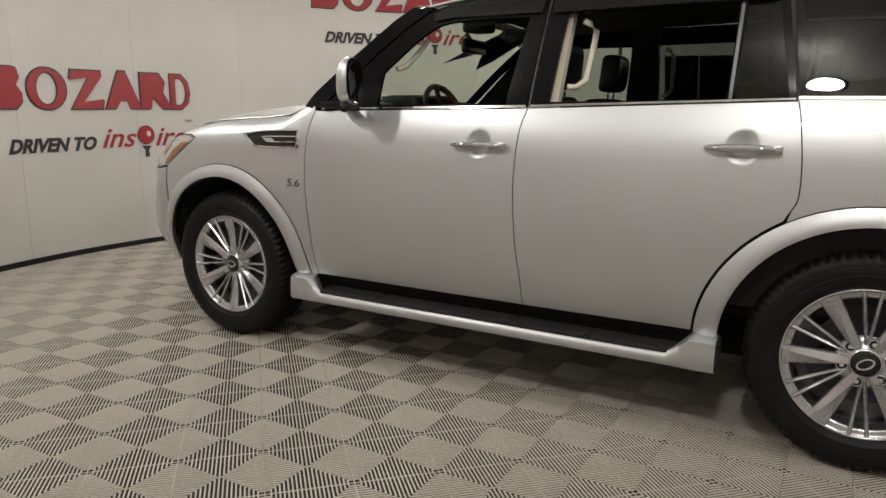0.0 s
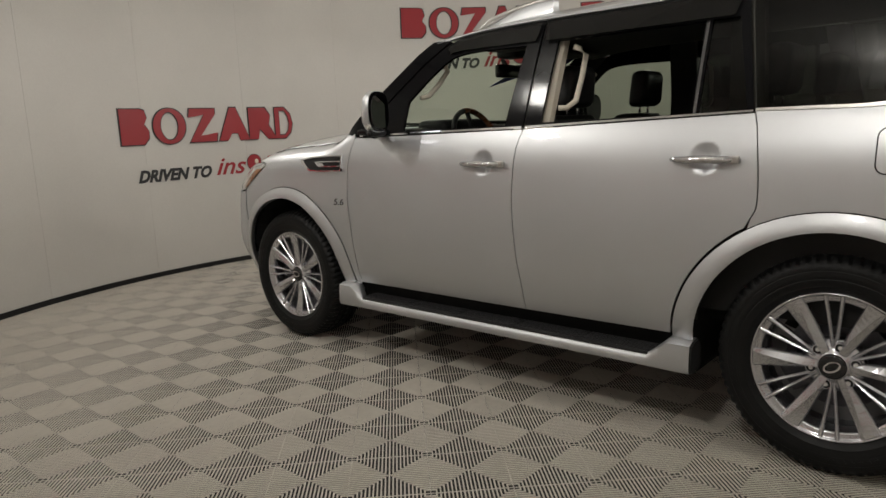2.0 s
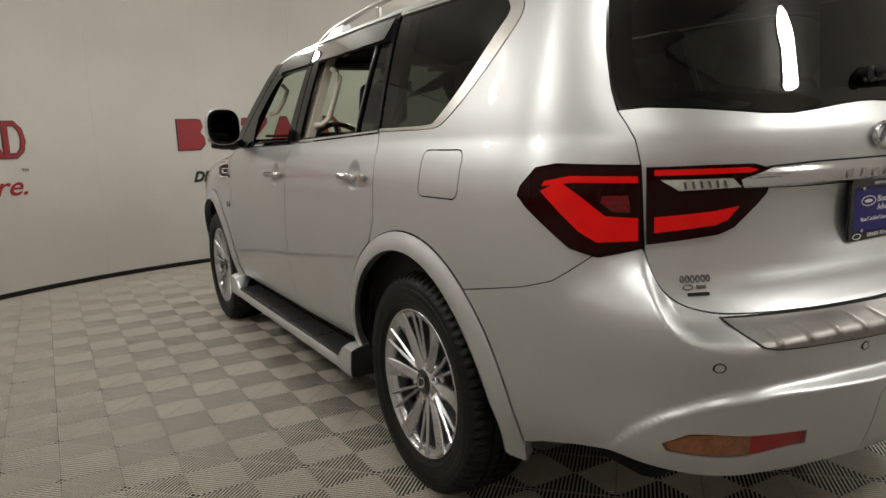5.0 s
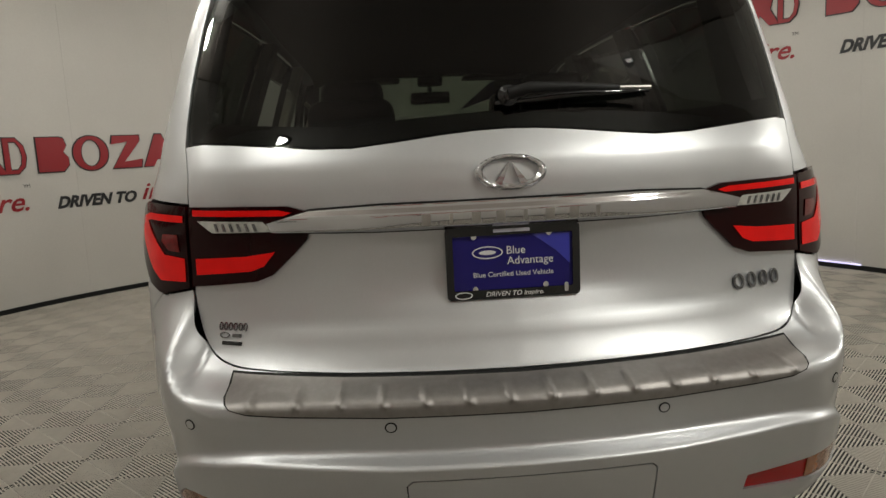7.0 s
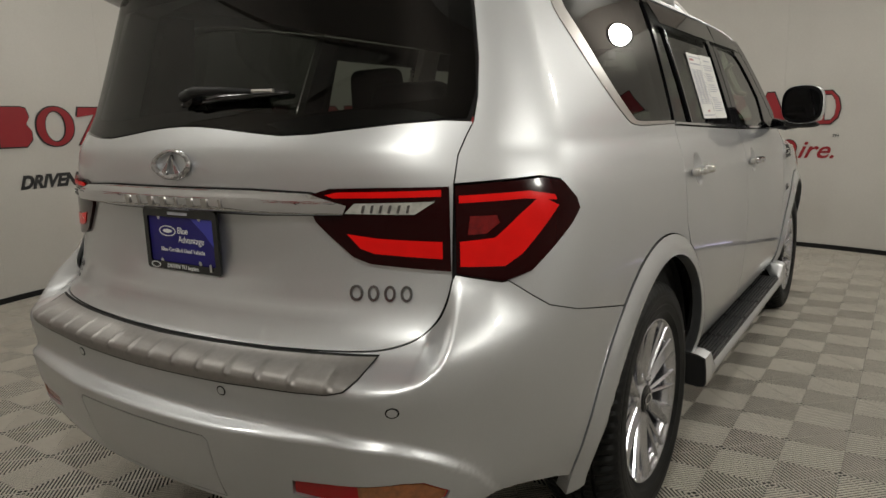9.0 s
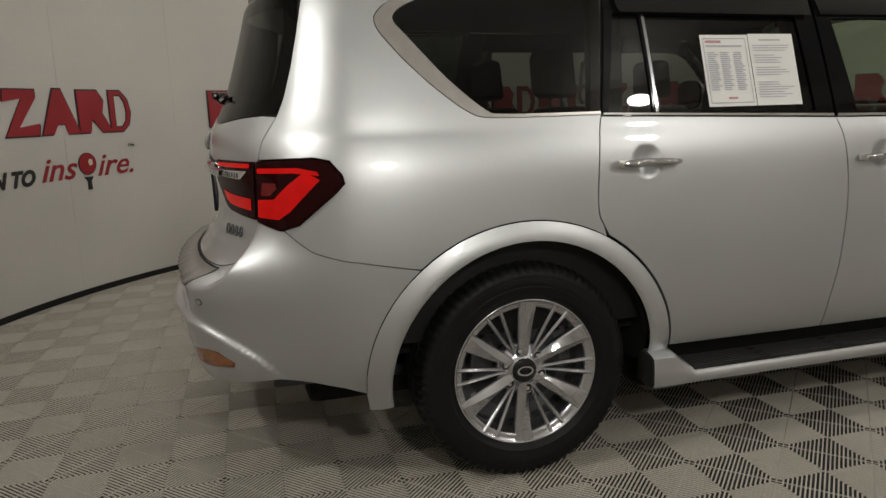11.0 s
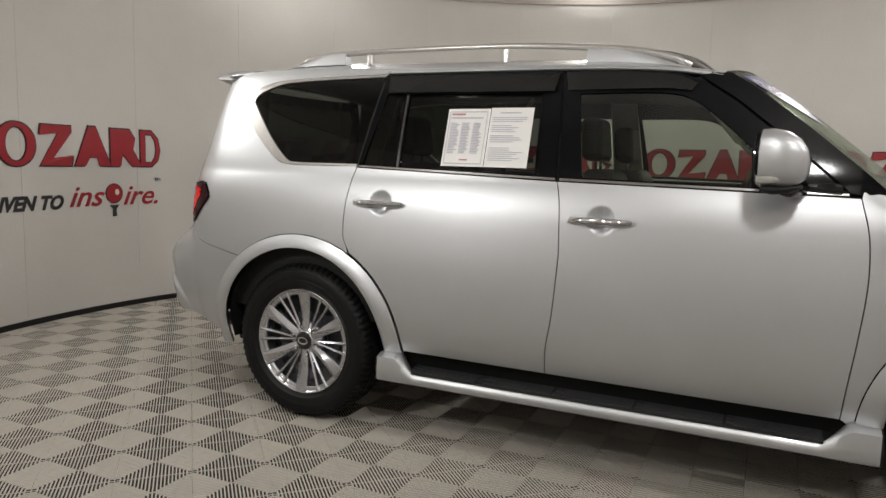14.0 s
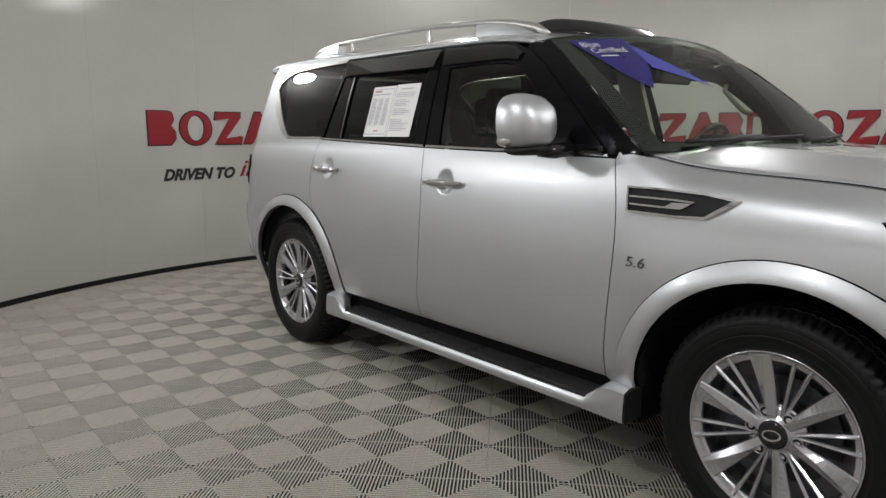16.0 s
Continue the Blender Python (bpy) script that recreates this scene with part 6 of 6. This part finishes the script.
def inner_side(s):
    """Trim behind the doors and body sides, below the glass."""
    xs = np.linspace(-2.2, 0.95, 30)
    zs = np.linspace(0.55, 1.27, 6)
    P = np.array([[skin(X(x), z, -0.06 - 0.02 * (z < 1.2)) * [1, s, 1] for z in zs] for x in xs])
    n = len(zs)
    faces = [(i * n + j, (i + 1) * n + j, (i + 1) * n + j + 1, i * n + j + 1) for i in range(len(xs) - 1) for j in range(n - 1)]
    mesh_ob("side_trim", P.reshape(-1, 3), faces, MATT_BLACK, cab)
    # pillars inside; the right centre pillar's shade is painted in as black leather
    for x0, x1, xt0, xt1, mat in ((-0.34, -0.15, -0.36, -0.20, CREAM_PLASTIC if s > 0 else LEATHER), (-1.27, -1.14, -1.20, -1.08, GREY_TRIM), (-2.15, -1.85, -2.10, -1.95, GREY_TRIM)):
        vs = []
        for x, z in ((x0, 1.25), (x1, 1.25), (xt1, 1.76), (xt0, 1.76)):
            for d in (-0.03, -0.07):
                p = skin(X(x), z, d)
                vs.append((p[0], s * p[1], p[2]))
        mesh_ob("inner_pillar", vs, [(0, 2, 4, 6), (1, 3, 5, 7), (0, 1, 3, 2), (2, 3, 5, 4), (4, 5, 7, 6), (6, 7, 1, 0)], mat, cab)
    # grab handles on the centre pillar and the front pillar
    pts = [skin(X(x), z, d) * [1, s, 1] for x, z, d in ((-0.40, 1.64, -0.05), (-0.42, 1.63, -0.075), (-0.445, 1.60, -0.09), (-0.440, 1.50, -0.095), (-0.43, 1.40, -0.09), (-0.40, 1.37, -0.075), (-0.37, 1.37, -0.05))]
    part("grab_handle", tube(pts, 0.013, 10), CREAM_PLASTIC, cab, "cream grab handle", smooth=True)
    pts = [skin(X(x), z, d) * [1, s, 1] for x, z, d in ((0.36, 1.62, -0.05), (0.37, 1.59, -0.09), (0.42, 1.53, -0.10), (0.47, 1.47, -0.09), (0.49, 1.46, -0.05))]
    part("grab_handle", tube(pts, 0.013, 10), CREAM_PLASTIC, cab, "cream grab handle", smooth=True)


inner_side(1)
inner_side(-1)


def seat(x, y, w=0.50, back=1.17, head=True):
    st = new("seat")
    st.parent = car
    tagged(st, "black leather seat with a headrest")
    part("cushion", box_bm(x - 0.05, x + 0.50, y - w / 2, y + w / 2, 0.68, 0.86, 0.07, 3), LEATHER, st, smooth=True)
    bm = box_bm(-0.075, 0.075, -w / 2, w / 2, 0.0, back - 0.74, 0.06, 3)
    for v in bm.verts:
        t = v.co.z / (back - 0.74)
        v.co.y *= 1 - 0.16 * t * t
        v.co.x -= 0.14 * t
    bmesh.ops.translate(bm, verts=bm.verts, vec=(x - 0.02, y, 0.80))
    part("backrest", bm, LEATHER, st, smooth=True)
    if head:
        hx = x - 0.19
        bm = box_bm(-0.058, 0.052, -0.140, 0.140, 0.0, 0.21, 0.052, 6)
        for v in bm.verts:
            v.co.y *= 1 - 0.10 * (v.co.z / 0.2)
            v.co.x -= 0.02 * math.sin(v.co.z / 0.2 * 2)
        bmesh.ops.translate(bm, verts=bm.verts, vec=(hx, y, back + 0.095))
        part("headrest", bm, LEATHER, st, smooth=True)
        for dy in (-0.055, 0.055):
            part("headrest_post", tube([(hx, y + dy, back + 0.02), (hx - 0.002, y + dy, back + 0.15)], 0.007, 8), CHROME, st, smooth=True)


for y in (0.42, -0.42):
    seat(0.02, y, back=1.28)
    seat(-0.98, y, back=1.29)
for y in (0.38, -0.38):
    seat(-1.82, y, 0.56, 1.16)

# dashboard, steering wheel, mirror, console
bm = box_bm(0.60, 1.04, -0.84, 0.84, 0.85, 1.305, 0.08, 4)
part("dashboard", bm, MATT_BLACK, cab, "black dashboard", smooth=True)
part("dash_hood", box_bm(0.52, 0.74, 0.20, 0.64, 1.22, 1.345, 0.05, 4), MATT_BLACK, cab, smooth=True)
part("dash_screen", box_bm(0.555, 0.575, -0.13, 0.13, 1.10, 1.24, 0.008), BLUE_LIGHT, cab, "lit blue dashboard screen")
part("console", box_bm(-0.35, 0.6, -0.14, 0.14, 0.6, 0.92, 0.05), MATT_BLACK, cab)
sw = new("steering_wheel")
sw.parent = car
tagged(sw, "black steering wheel with wood segments")
ringp = [(0.19 * math.cos(2 * math.pi * k / 40), 0.19 * math.sin(2 * math.pi * k / 40), 0) for k in range(41)]
part("rim", tube(ringp, 0.016, 10, False), LEATHER, sw, smooth=True)
part("wood_segment", tube([(p[0] * 1.001, p[1] * 1.001, 0.001) for p in ringp[22:32]], 0.0165, 10), WOOD, sw, smooth=True)
part("hub", box_bm(-0.07, 0.07, -0.06, 0.06, -0.03, 0.02, 0.02), MATT_BLACK, sw)
for a in (0, 180, 270):
    part("spoke", tube([(0.05 * math.cos(radians(a)), 0.05 * math.sin(radians(a)), -0.01), (0.185 * math.cos(radians(a)), 0.185 * math.sin(radians(a)), 0)], 0.014, 8), MATT_BLACK, sw, smooth=True)
sw.matrix_basis = pose(0.46, 0.42, 1.215, 0, -68, 0) @ pose(0, 0, 0, 0, 0, 90)
rv = new("rear_view_mirror")
rv.parent = car
tagged(rv, "black rear view mirror")
part("housing", box_bm(0.50, 0.54, -0.13, 0.13, 1.585, 1.665, 0.018, 3), GLOSS_BLACK, rv, smooth=True)
part("stem", tube([(0.53, 0, 1.64), (0.57, 0, 1.70)], 0.014, 8), MATT_BLACK, rv)
part("sensor_box", box_bm(0.42, 0.56, -0.08, 0.08, 1.70, 1.76, 0.02), MATT_BLACK, rv)
for y in (0.40, -0.40):
    part("sun_visor", box_bm(0.22, 0.42, y - 0.20, y + 0.20, 1.715, 1.735, 0.008), GREY_TRIM, cab)
# rear screens of the entertainment system behind the front headrests are dark slabs
part("cargo_shelf", box_bm(-2.35, -1.95, -0.70, 0.70, 0.62, 1.0, 0.04), VOID, cab)

lay_floor()
